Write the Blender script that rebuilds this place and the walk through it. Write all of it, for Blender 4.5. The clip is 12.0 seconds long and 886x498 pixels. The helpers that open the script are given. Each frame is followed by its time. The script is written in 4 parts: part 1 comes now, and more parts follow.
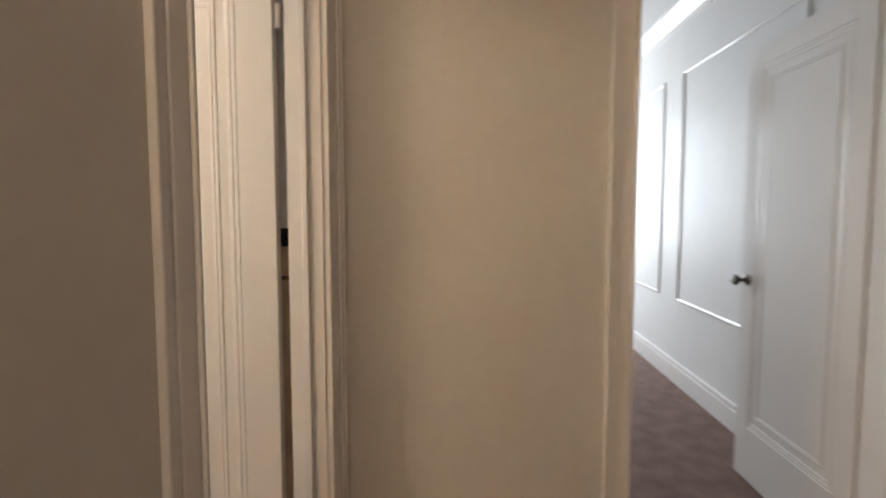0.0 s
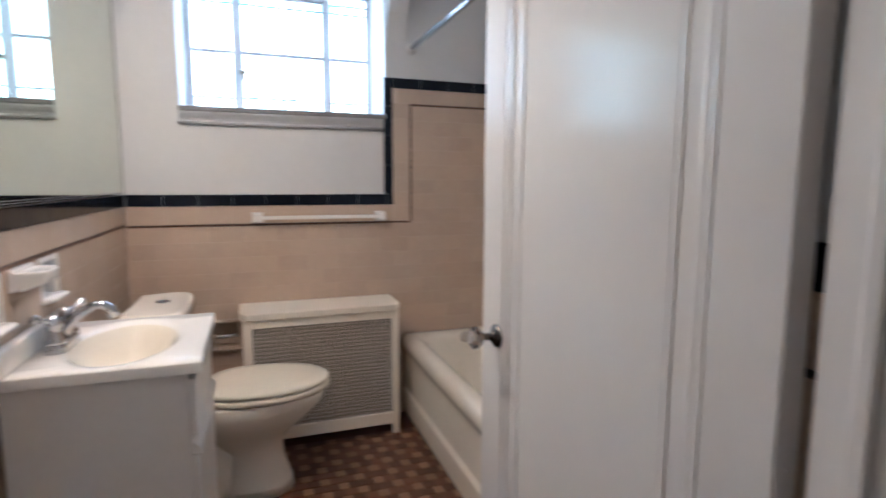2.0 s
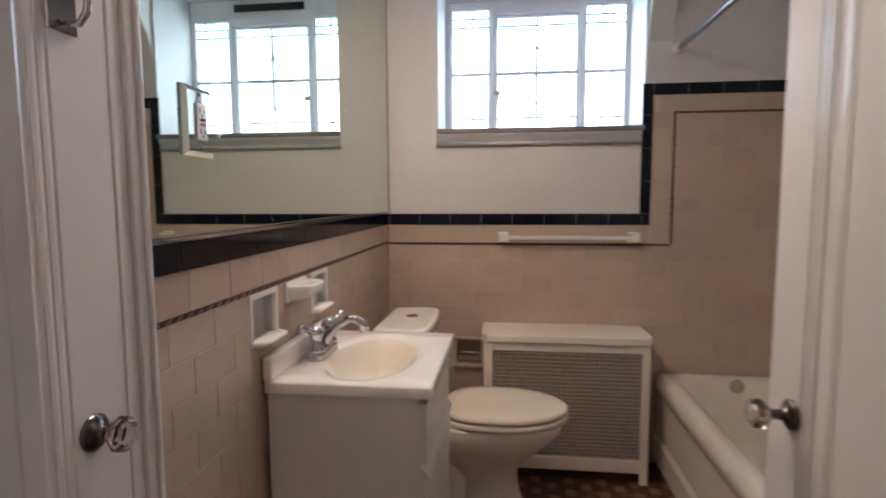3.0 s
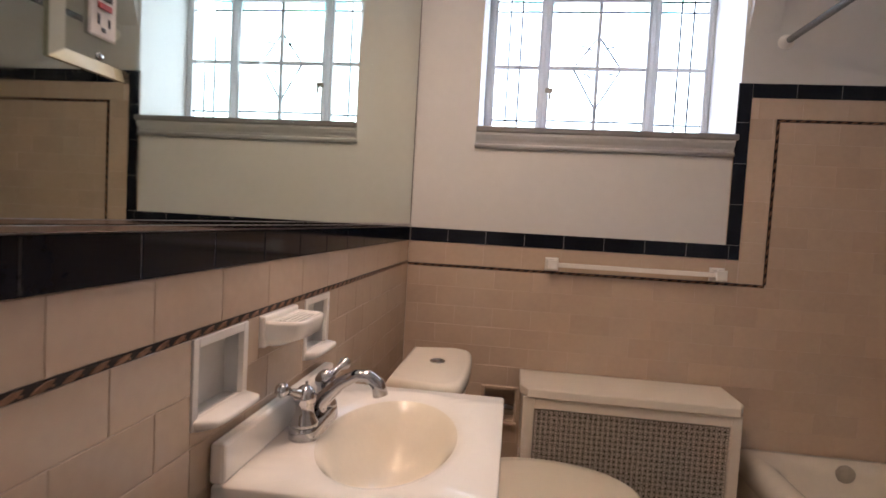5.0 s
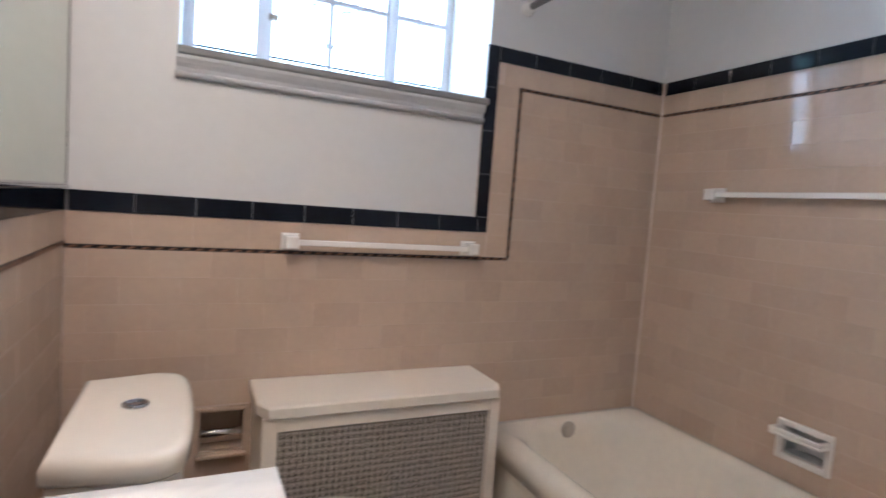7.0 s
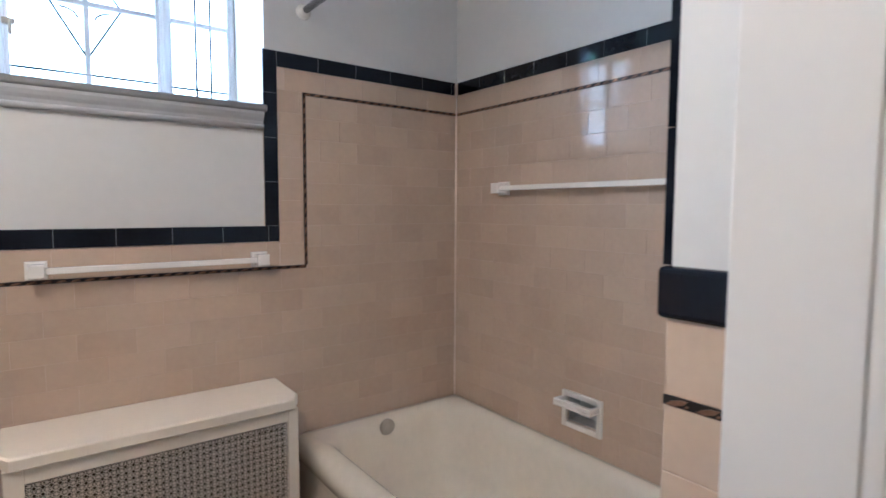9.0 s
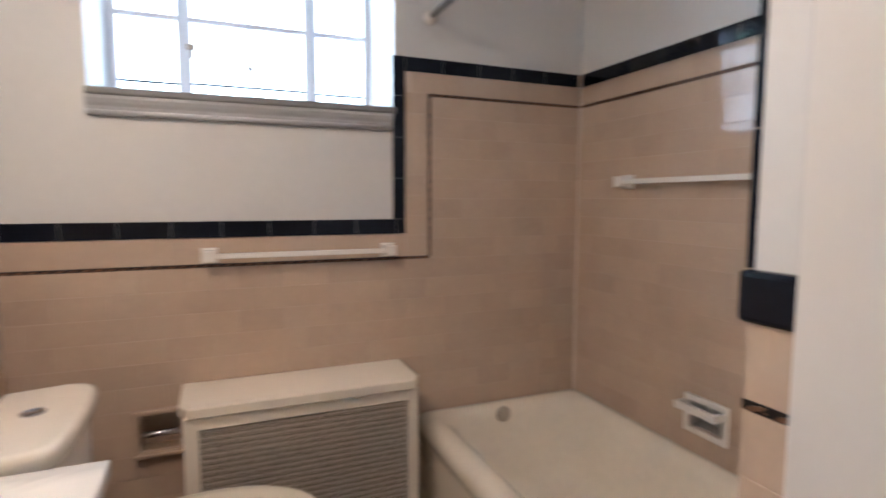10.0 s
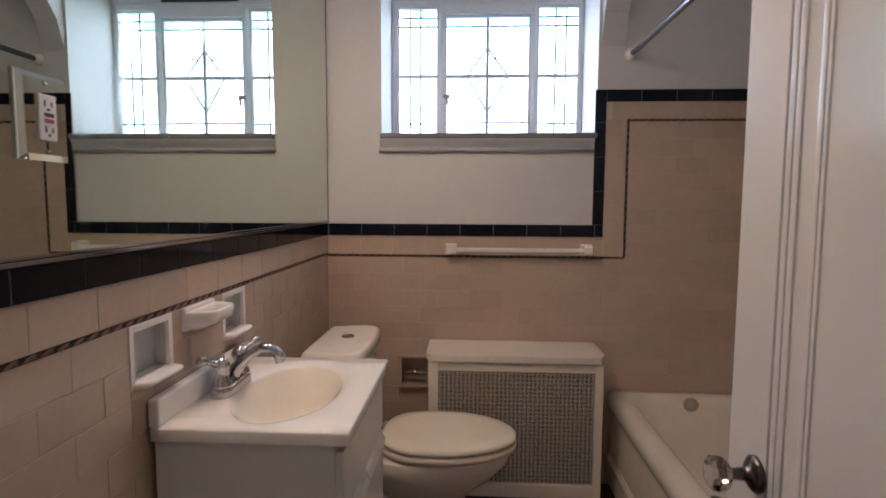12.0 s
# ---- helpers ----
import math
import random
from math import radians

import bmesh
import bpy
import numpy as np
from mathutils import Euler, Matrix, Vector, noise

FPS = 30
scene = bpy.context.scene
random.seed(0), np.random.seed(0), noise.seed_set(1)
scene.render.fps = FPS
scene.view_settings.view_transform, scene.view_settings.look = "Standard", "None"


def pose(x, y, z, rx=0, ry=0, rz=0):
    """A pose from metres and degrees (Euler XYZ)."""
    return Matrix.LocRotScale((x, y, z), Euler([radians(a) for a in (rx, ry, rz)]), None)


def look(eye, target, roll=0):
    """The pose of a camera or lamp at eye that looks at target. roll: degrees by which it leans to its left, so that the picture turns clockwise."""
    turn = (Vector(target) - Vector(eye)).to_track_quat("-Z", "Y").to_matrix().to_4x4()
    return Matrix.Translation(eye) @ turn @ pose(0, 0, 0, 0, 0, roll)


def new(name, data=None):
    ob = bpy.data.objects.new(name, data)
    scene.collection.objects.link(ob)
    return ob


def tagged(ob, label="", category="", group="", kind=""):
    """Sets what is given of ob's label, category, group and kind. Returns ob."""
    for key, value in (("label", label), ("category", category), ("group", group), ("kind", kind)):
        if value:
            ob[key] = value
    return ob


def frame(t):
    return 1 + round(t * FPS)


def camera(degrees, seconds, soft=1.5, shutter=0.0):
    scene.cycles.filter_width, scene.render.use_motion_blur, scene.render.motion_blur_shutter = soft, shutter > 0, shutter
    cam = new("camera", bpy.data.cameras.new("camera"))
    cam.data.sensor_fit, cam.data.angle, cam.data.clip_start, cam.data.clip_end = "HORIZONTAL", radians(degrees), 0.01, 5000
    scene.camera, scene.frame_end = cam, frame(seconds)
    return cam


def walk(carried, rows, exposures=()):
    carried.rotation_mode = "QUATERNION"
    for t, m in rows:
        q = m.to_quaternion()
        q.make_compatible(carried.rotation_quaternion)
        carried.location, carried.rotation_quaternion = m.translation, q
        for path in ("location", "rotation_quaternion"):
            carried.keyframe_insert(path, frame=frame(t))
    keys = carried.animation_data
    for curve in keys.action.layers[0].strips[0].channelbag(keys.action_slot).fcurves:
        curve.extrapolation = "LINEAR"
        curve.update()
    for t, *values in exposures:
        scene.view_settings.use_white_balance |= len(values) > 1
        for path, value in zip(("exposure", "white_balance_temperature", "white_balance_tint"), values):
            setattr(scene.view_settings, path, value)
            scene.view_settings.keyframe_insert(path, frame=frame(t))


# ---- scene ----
cam = camera(78.8, 12.0, soft=1.6, shutter=0.5)
# seconds, x, y, z, yaw, pitch, roll
PATH = [
    (0.0, -0.441, -0.024, 1.290, -87.46, -4.3, 0.0),
    (0.2, -0.312, -0.047, 1.290, -82.46, -4.6, 0.1),
    (0.5, -0.115, -0.081, 1.290, -71.90, -5.3, 0.2),
    (0.7, 0.003, -0.084, 1.290, -65.17, -6.2, 0.5),
    (1.0, 0.163, -0.049, 1.292, -54.64, -7.5, 0.9),
    (1.2, 0.268, -0.017, 1.294, -48.57, -7.9, 1.0),
    (1.5, 0.393, 0.033, 1.296, -38.02, -8.00, 1.09),
    (2.0, 0.558, 0.117, 1.295, -19.41, -7.05, 0.22),
    (2.5, 0.605, 0.170, 1.324, -3.57, -6.40, 0.28),
    (3.0, 0.603, 0.277, 1.310, 6.96, -5.41, -0.24),
    (3.5, 0.583, 0.412, 1.295, 11.81, -4.07, -0.47),
    (5.5, 0.393, 0.907, 1.252, 5.55, -2.95, 3.94),
    (6.0, 0.368, 1.038, 1.242, 0.88, -4.08, 3.33),
    (6.5, 0.297, 1.175, 1.246, -14.22, -4.98, 3.18),
    (7.0, 0.296, 1.250, 1.252, -25.35, -4.28, 4.23),
    (7.5, 0.339, 1.243, 1.274, -33.13, -3.60, 3.84),
    (9.5, 0.617, 1.019, 1.298, -36.97, -4.27, 0.22),
    (10.0, 0.610, 0.989, 1.308, -22.60, -5.30, 0.15),
    (10.5, 0.640, 0.954, 1.322, -8.66, -5.16, 1.65),
    (11.0, 0.637, 0.815, 1.331, -1.45, -4.20, 1.20),
    (11.5, 0.692, 0.589, 1.346, 3.37, -4.26, 0.68),
    (12.0, 0.668, 0.456, 1.329, 2.92, -4.88, 0.27),
]


def facing(x, y, z, yaw, pitch, roll):
    a, p = radians(yaw), radians(pitch)
    ahead = Vector((-math.sin(a) * math.cos(p), math.cos(a) * math.cos(p), math.sin(p)))
    return look((x, y, z), Vector((x, y, z)) + ahead, roll)


# seconds, stops, kelvin, tint
EXPOSURES = [(0.0, 0.83, 6350, 9), (0.5, 0.52, 6150, 8), (1.0, 0.81, 5050, 6), (1.5, 0.92, 5000, 7), (2.0, 0.33, 4900, 8), (2.5, -0.07, 5400, 10), (3.0, -0.2, 5500, 13), (3.5, -0.26, 5550, 14), (5.5, -0.17, 6150, 19), (6.0, -0.13, 6300, 17), (6.5, 0.08, 5550, 13), (7.5, 0.40, 4750, 8), (9.5, 0.37, 4850, 7), (10.0, 0.21, 5400, 12), (10.5, 0.4, 5600, 13), (11.0, -0.13, 5500, 11), (11.5, -0.40, 5580, 15), (12.0, -0.48, 5550, 16)]
walk(cam, [(t, facing(*row)) for t, *row in PATH], EXPOSURES)

# ---- light ----
world = bpy.data.worlds.new("sky")
scene.world = world
world.use_nodes = True
wn = world.node_tree
sky = wn.nodes.new("ShaderNodeTexSky")
sky.sky_type = "NISHITA"
sky.sun_disc = False
sky.sun_elevation, sky.sun_rotation = radians(45), radians(200)
wn.links.new(sky.outputs["Color"], wn.nodes["Background"].inputs["Color"])
wn.nodes["Background"].inputs["Strength"].default_value = 0.1


def area_lamp(name, m, sx, sy, watts, colour):
    data = bpy.data.lights.new(name, "AREA")
    data.shape, data.size, data.size_y, data.energy, data.color = "RECTANGLE", sx, sy, watts, colour
    ob = new(name, data)
    ob.matrix_world = m
    return ob


def bulb_lamp(name, p, watts, colour, radius):
    data = bpy.data.lights.new(name, "POINT")
    data.energy, data.color, data.shadow_soft_size = watts, colour, radius
    ob = new(name, data)
    ob.location = p
    return ob


# daylight in the bathroom window and in the bedroom window
area_lamp("daylight_bathroom", look((0.745, 3.62, 2.12), (0.745, 2.0, 1.6)), 1.5, 1.3, 45, (0.84, 0.93, 1.0))
area_lamp("daylight_bedroom", look((5.72, -0.65, 1.55), (3.0, -0.9, 1.3)), 1.2, 1.4, 44, (0.85, 0.93, 1.0))
# the warm bulbs over the mirror and of the hall's ceiling light
BULBS = (1.46, 1.66, 1.86, 2.06)
for y in BULBS:
    bulb_lamp("bulb_vanity", (0.20, y, 2.375), 9.8, (1.0, 0.715, 0.49), 0.06)
bulb_lamp("bulb_hall", (-0.95, 0.31, 2.32), 11.0, (1.0, 0.74, 0.50), 0.06)

# ---- materials ----


def material(name, colour, rough=0.5, metal=0.0, vary=0.06, scale=6.0, bump=0.0, bump_scale=60.0, piece=0.0, coat=0.0, transmission=0.0, ior=1.45, dark=None, dirt_scale=2.0):
    m = bpy.data.materials.new(name)
    m.use_nodes = True
    t = m.node_tree
    b = t.nodes["Principled BSDF"]
    b.inputs["Roughness"].default_value = rough
    b.inputs["Metallic"].default_value = metal
    b.inputs["IOR"].default_value = ior
    b.inputs["Coat Weight"].default_value = coat
    b.inputs["Coat Roughness"].default_value = 0.06
    b.inputs["Transmission Weight"].default_value = transmission
    if vary > 0:
        n1 = t.nodes.new("ShaderNodeTexNoise")
        n1.inputs["Scale"].default_value, n1.inputs["Detail"].default_value = scale, 5.0
        n2 = t.nodes.new("ShaderNodeTexNoise")
        n2.inputs["Scale"].default_value, n2.inputs["Detail"].default_value = scale * 11, 3.0
        geo = t.nodes.new("ShaderNodeNewGeometry")
        t.links.new(geo.outputs["Position"], n1.inputs["Vector"])
        t.links.new(geo.outputs["Position"], n2.inputs["Vector"])
        mix = t.nodes.new("ShaderNodeMix")
        mix.data_type, mix.blend_type = "RGBA", "MIX"
        add = t.nodes.new("ShaderNodeMath")
        add.operation = "MULTIPLY_ADD"
        add.inputs[1].default_value = 0.65
        t.links.new(n1.outputs["Fac"], add.inputs[0])
        half = t.nodes.new("ShaderNodeMath")
        half.operation = "MULTIPLY"
        half.inputs[1].default_value = 0.35
        t.links.new(n2.outputs["Fac"], half.inputs[0])
        t.links.new(half.outputs[0], add.inputs[2])
        last = add.outputs[0]
        if piece:
            info = t.nodes.new("ShaderNodeObjectInfo")
            pm = t.nodes.new("ShaderNodeMath")
            pm.operation = "MULTIPLY_ADD"
            pm.inputs[1].default_value = piece
            t.links.new(info.outputs["Random"], pm.inputs[0])
            t.links.new(last, pm.inputs[2])
            sub = t.nodes.new("ShaderNodeMath")
            sub.operation = "SUBTRACT"
            sub.inputs[1].default_value = piece / 2
            t.links.new(pm.outputs[0], sub.inputs[0])
            last = sub.outputs[0]
        ramp = t.nodes.new("ShaderNodeMapRange")
        ramp.inputs["From Min"].default_value, ramp.inputs["From Max"].default_value = 0.25, 0.75
        t.links.new(last, ramp.inputs["Value"])
        t.links.new(ramp.outputs["Result"], mix.inputs["Factor"])
        lo = dark or tuple(c * (1 - 2 * vary) for c in colour)
        hi = tuple(min(1, c * (1 + vary)) for c in colour)
        mix.inputs["A"].default_value, mix.inputs["B"].default_value = (*lo, 1), (*hi, 1)
        t.links.new(mix.outputs["Result"], b.inputs["Base Color"])
        rr = t.nodes.new("ShaderNodeMapRange")
        rr.inputs["To Min"].default_value, rr.inputs["To Max"].default_value = rough * 0.93, min(1, rough * 1.08 + 0.01)
        t.links.new(n2.outputs["Fac"], rr.inputs["Value"])
        if vary > 0.015:
            t.links.new(rr.outputs["Result"], b.inputs["Roughness"])
    else:
        b.inputs["Base Color"].default_value = (*colour, 1)
    if bump:
        geo = t.nodes.new("ShaderNodeNewGeometry")
        n3 = t.nodes.new("ShaderNodeTexNoise")
        n3.inputs["Scale"].default_value, n3.inputs["Detail"].default_value = bump_scale, 4.0
        t.links.new(geo.outputs["Position"], n3.inputs["Vector"])
        bp = t.nodes.new("ShaderNodeBump")
        bp.inputs["Strength"].default_value, bp.inputs["Distance"].default_value = bump, 0.004
        t.links.new(n3.outputs["Fac"], bp.inputs["Height"])
        t.links.new(bp.outputs["Normal"], b.inputs["Normal"])
    return m


M_PLASTER = material("painted_plaster", (0.685, 0.668, 0.65), 0.55, vary=0.03, scale=3, bump=0.12, bump_scale=35)
M_HALL = material("hall_paint", (0.63, 0.59, 0.54), 0.5, vary=0.04, scale=2.5, bump=0.15, bump_scale=30)
M_TRIM = material("white_gloss_paint", (0.77, 0.74, 0.715), 0.17, vary=0.012, scale=0.9)
M_TILE = material("pink_beige_glaze", (0.54, 0.415, 0.315), 0.05, vary=0.06, scale=5, piece=0.28, bump=0.014, bump_scale=18)
M_GROUT = material("tile_grout", (0.60, 0.475, 0.38), 0.8, vary=0.1, scale=9)
M_CAPGROUT = material("cap_grout", (0.26, 0.25, 0.24), 0.8, vary=0.15, scale=20)
M_BLACK = material("black_glaze", (0.008, 0.010, 0.016), 0.08, vary=0.2, scale=8, piece=0.3, ior=1.33)
M_BRONZE = material("bronze_rope", (0.30, 0.165, 0.10), 0.45, metal=0.5, vary=0.3, scale=60)
M_ROPE = material("dark_rope", (0.012, 0.009, 0.008), 0.5, vary=0.2, scale=60)
M_CERAMIC = material("white_ceramic", (0.84, 0.80, 0.75), 0.12, vary=0.02, scale=4)
M_NICHE = material("pale_niche_glaze", (0.62, 0.615, 0.60), 0.2, vary=0.04, scale=10)
M_PORCELAIN = material("cream_porcelain", (0.84, 0.77, 0.66), 0.09, vary=0.02, scale=3)
M_ENAMEL = material("tub_enamel", (0.85, 0.78, 0.66), 0.16, vary=0.05, scale=3, bump=0.03, bump_scale=20)
M_SEAT = material("cream_seat", (0.85, 0.77, 0.62), 0.22, vary=0.02, scale=4)
M_MARBLE = material("cultured_marble", (0.91, 0.86, 0.79), 0.12, vary=0.02, scale=5)
M_BASIN = material("yellowed_basin", (0.89, 0.81, 0.68), 0.08, vary=0.03, scale=8)
M_CABINET = material("white_laminate", (0.79, 0.745, 0.68), 0.35, vary=0.03, scale=5)
M_CHROME = material("chrome", (0.49, 0.49, 0.51), 0.05, metal=1.0, vary=0.05, scale=20)
M_ROD = material("brushed_rod", (0.36, 0.36, 0.38), 0.25, metal=1.0, vary=0.08, scale=20)
M_DULL = material("worn_metal", (0.13, 0.115, 0.10), 0.25, metal=1.0, vary=0.2, scale=30)
M_BRASS = material("worn_brass", (0.42, 0.34, 0.24), 0.35, metal=0.5, vary=0.15, scale=30)
M_TARNISH = material("tarnished_plate", (0.47, 0.41, 0.33), 0.45, metal=0.1, vary=0.15, scale=30)
M_MIRROR = material("mirror", (0.70, 0.76, 0.68), 0.015, metal=1.0, vary=0.0)
mt = M_MIRROR.node_tree
mg, mm, mz, mr = (mt.nodes.new("ShaderNode" + k) for k in ("NewGeometry", "Mapping", "TexNoise", "MapRange"))
mm.inputs["Scale"].default_value = (1.0, 9.0, 2.2)
mz.inputs["Scale"].default_value, mz.inputs["Detail"].default_value = 1.6, 4.0
mr.inputs["From Min"].default_value, mr.inputs["From Max"].default_value = 0.52, 0.72
mr.inputs["To Min"].default_value, mr.inputs["To Max"].default_value = 0.012, 0.085
mt.links.new(mg.outputs["Position"], mm.inputs["Vector"])
mt.links.new(mm.outputs["Vector"], mz.inputs["Vector"])
mt.links.new(mz.outputs["Fac"], mr.inputs["Value"])
mt.links.new(mr.outputs["Result"], mt.nodes["Principled BSDF"].inputs["Roughness"])
M_GLASS = material("window_glass", (0.97, 0.99, 0.98), 0.05, vary=0.0, transmission=1.0, ior=1.1)
M_KNOBGLASS = material("knob_glass", (0.72, 0.68, 0.64), 0.03, vary=0.0, transmission=1.0, ior=1.5)
M_TEAL = material("teal_glass", (0.40, 0.82, 0.78), 0.1, vary=0.0, transmission=1.0, ior=1.1)
M_GREEN = material("green_glass", (0.5, 0.85, 0.55), 0.1, vary=0.0, transmission=1.0, ior=1.1)
M_VIOLET = material("violet_glass", (0.72, 0.66, 0.92), 0.1, vary=0.0, transmission=1.0, ior=1.1)
# lead with the teal cast of the window's glow painted in
M_LEAD = material("glow_tinted_came", (0.05, 0.085, 0.095), 0.45, metal=0.5, vary=0.15, scale=30)
M_FRAME = material("window_paint", (0.78, 0.79, 0.82), 0.4, vary=0.03, scale=6)
M_DARK = material("dark_vent", (0.05, 0.055, 0.06), 0.6, vary=0.2, scale=20)
# apron and bead: shade below the sill is mixed into this grey
M_APRON = material("shade_greyed_paint", (0.50, 0.50, 0.515), 0.4, vary=0.05, scale=9, bump=0.1)
# wear, plus the sill's backlit darkness put into the grey
M_SILL = material("worn_backlit_sill", (0.24, 0.235, 0.235), 0.5, vary=0.12, scale=14, bump=0.2)
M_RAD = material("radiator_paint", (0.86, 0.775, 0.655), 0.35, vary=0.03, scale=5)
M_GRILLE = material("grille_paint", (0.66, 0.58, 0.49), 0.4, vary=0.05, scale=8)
# near-black: the shade inside the radiator cover is put into this colour
M_SHADOW = material("shaded_radiator_iron", (0.022, 0.018, 0.015), 0.8, vary=0.2, scale=8)
M_BROWN = material("brown_mosaic", (0.122, 0.052, 0.029), 0.35, vary=0.25, scale=14, piece=0.5)
M_BUFF = material("buff_mosaic", (0.275, 0.165, 0.105), 0.35, vary=0.12, scale=14, piece=0.5)
M_FLOORGROUT = material("floor_grout", (0.105, 0.055, 0.038), 0.8, vary=0.2, scale=12)
M_CARPET = material("brown_carpet", (0.20, 0.125, 0.10), 0.95, vary=0.22, scale=9, bump=0.9, bump_scale=420)
M_RED = material("red_button", (0.45, 0.06, 0.05), 0.4, vary=0.0)
M_BLK = material("black_plastic", (0.02, 0.02, 0.02), 0.4, vary=0.0)
M_CAULK = material("caulk", (0.66, 0.54, 0.45), 0.5, vary=0.08, scale=20)

# ---- mesh helpers ----


def box(bm, x0, x1, y0, y1, z0, z1, bevel=0.0, seg=2, mat=0):
    v = [bm.verts.new((x, y, z)) for x in (x0, x1) for y in (y0, y1) for z in (z0, z1)]
    fs = []
    for q in ((0, 1, 3, 2), (4, 6, 7, 5), (0, 4, 5, 1), (2, 3, 7, 6), (0, 2, 6, 4), (1, 5, 7, 3)):
        f = bm.faces.new([v[i] for i in q])
        f.material_index = mat
        fs.append(f)
    if bevel:
        es = list({e for f in fs for e in f.edges})
        bmesh.ops.bevel(bm, geom=es, offset=bevel, segments=seg, affect="EDGES", profile=0.5)
    return bm


def boxes(*specs, bevel=0.0, seg=2):
    bm = bmesh.new()
    for s in specs:
        b2 = box(bmesh.new(), *s, bevel=bevel, seg=seg)
        join(bm, b2)
    return bm


def join(bm, other):
    vm = {v: bm.verts.new(v.co) for v in other.verts}
    for f in other.faces:
        nf = bm.faces.new([vm[v] for v in f.verts])
        nf.material_index, nf.smooth = f.material_index, f.smooth
    other.free()
    return bm


def smooth(bm):
    for f in bm.faces:
        f.smooth = True
    return bm


def lathe(profile, centre, axis="z", n=24, sm=True):
    """Turns (radius, height) pairs round an axis through centre."""
    bm = bmesh.new()
    rings = []
    for r, h in profile:
        ring = []
        for i in range(n):
            a = 2 * math.pi * i / n
            u, w = r * math.cos(a), r * math.sin(a)
            p = {"z": (u, w, h), "x": (h, u, w), "y": (u, h, w)}[axis]
            ring.append(bm.verts.new(Vector(p) + Vector(centre)))
        rings.append(ring)
    for a, b in zip(rings, rings[1:]):
        for i in range(n):
            bm.faces.new((a[i], a[(i + 1) % n], b[(i + 1) % n], b[i]))
    bm.faces.new(rings[0])
    bm.faces.new(rings[-1])
    bmesh.ops.recalc_face_normals(bm, faces=bm.faces[:])
    return smooth(bm) if sm else bm


def tube(points, radius, n=12):
    """A round bar along points; radius may be a list."""
    bm = bmesh.new()
    pts = [Vector(p) for p in points]
    radii = radius if isinstance(radius, (list, tuple)) else [radius] * len(pts)
    rings = []
    for i, p in enumerate(pts):
        d = (pts[min(i + 1, len(pts) - 1)] - pts[max(i - 1, 0)]).normalized()
        u = d.orthogonal().normalized() if i == 0 else (rings_u - d * rings_u.dot(d)).normalized()
        rings_u = u
        w = d.cross(u)
        rings.append([bm.verts.new(p + radii[i] * (math.cos(2 * math.pi * k / n) * u + math.sin(2 * math.pi * k / n) * w)) for k in range(n)])
    for a, b in zip(rings, rings[1:]):
        for k in range(n):
            bm.faces.new((a[k], a[(k + 1) % n], b[(k + 1) % n], b[k]))
    bm.faces.new(rings[0])
    bm.faces.new(rings[-1])
    bmesh.ops.recalc_face_normals(bm, faces=bm.faces[:])
    return smooth(bm)


def loft(rings, cap0=True, cap1=True, sm=True):
    bm = bmesh.new()
    vs = [[bm.verts.new(p) for p in ring] for ring in rings]
    n = len(vs[0])
    for a, b in zip(vs, vs[1:]):
        for k in range(n):
            bm.faces.new((a[k], a[(k + 1) % n], b[(k + 1) % n], b[k]))
    if cap0:
        bm.faces.new(vs[0])
    if cap1:
        bm.faces.new(vs[-1])
    bmesh.ops.recalc_face_normals(bm, faces=bm.faces[:])
    return smooth(bm) if sm else bm


def mesh_of(name, bm, mats):
    me = bpy.data.meshes.new(name)
    bmesh.ops.recalc_face_normals(bm, faces=bm.faces[:])
    bm.to_mesh(me)
    bm.free()
    for m in mats if isinstance(mats, (list, tuple)) else [mats]:
        me.materials.append(m)
    return me


def thing(name, at, label, category, group="", kind=""):
    ob = new(name)
    ob.location = at
    ob.empty_display_size = 0.05
    return tagged(ob, label, category, group, kind)


def part(name, bm, mats, parent, label=""):
    """Links a mesh built in world coordinates as a part of a thing or of a part."""
    root = parent.parent or parent
    bmesh.ops.translate(bm, verts=bm.verts[:], vec=-Vector(root.location))
    ob = new(name, mesh_of(name, bm, mats))
    ob.parent = parent
    return tagged(ob, label)


def solo(name, bm, mats, label, category, group="", kind=""):
    return tagged(new(name, mesh_of(name, bm, mats)), label, category, group, kind)


def structure(name, bm, mats, label, category):
    return solo(name, bm, mats, label, category, kind="structure")


# ---- structure: bathroom ----
BX = 2.07      # tiled east wall of the tub alcove
BY = 2.955     # tiled north wall
CEIL = 2.55
WX0, WX1, WZ0, WZ1 = 0.254, 1.232, 1.640, 2.43   # window recess
DX0, DX1, DY0, DY1 = 0.353, 1.094, 0.390, 0.490  # doorway to the hall
DY2 = 0.516  # inner face of the door wall on the latch side
PX, PY = 1.152, 1.400  # corner of the partition beside the tub
W = 0.008  # tiles stand this far proud of the wall

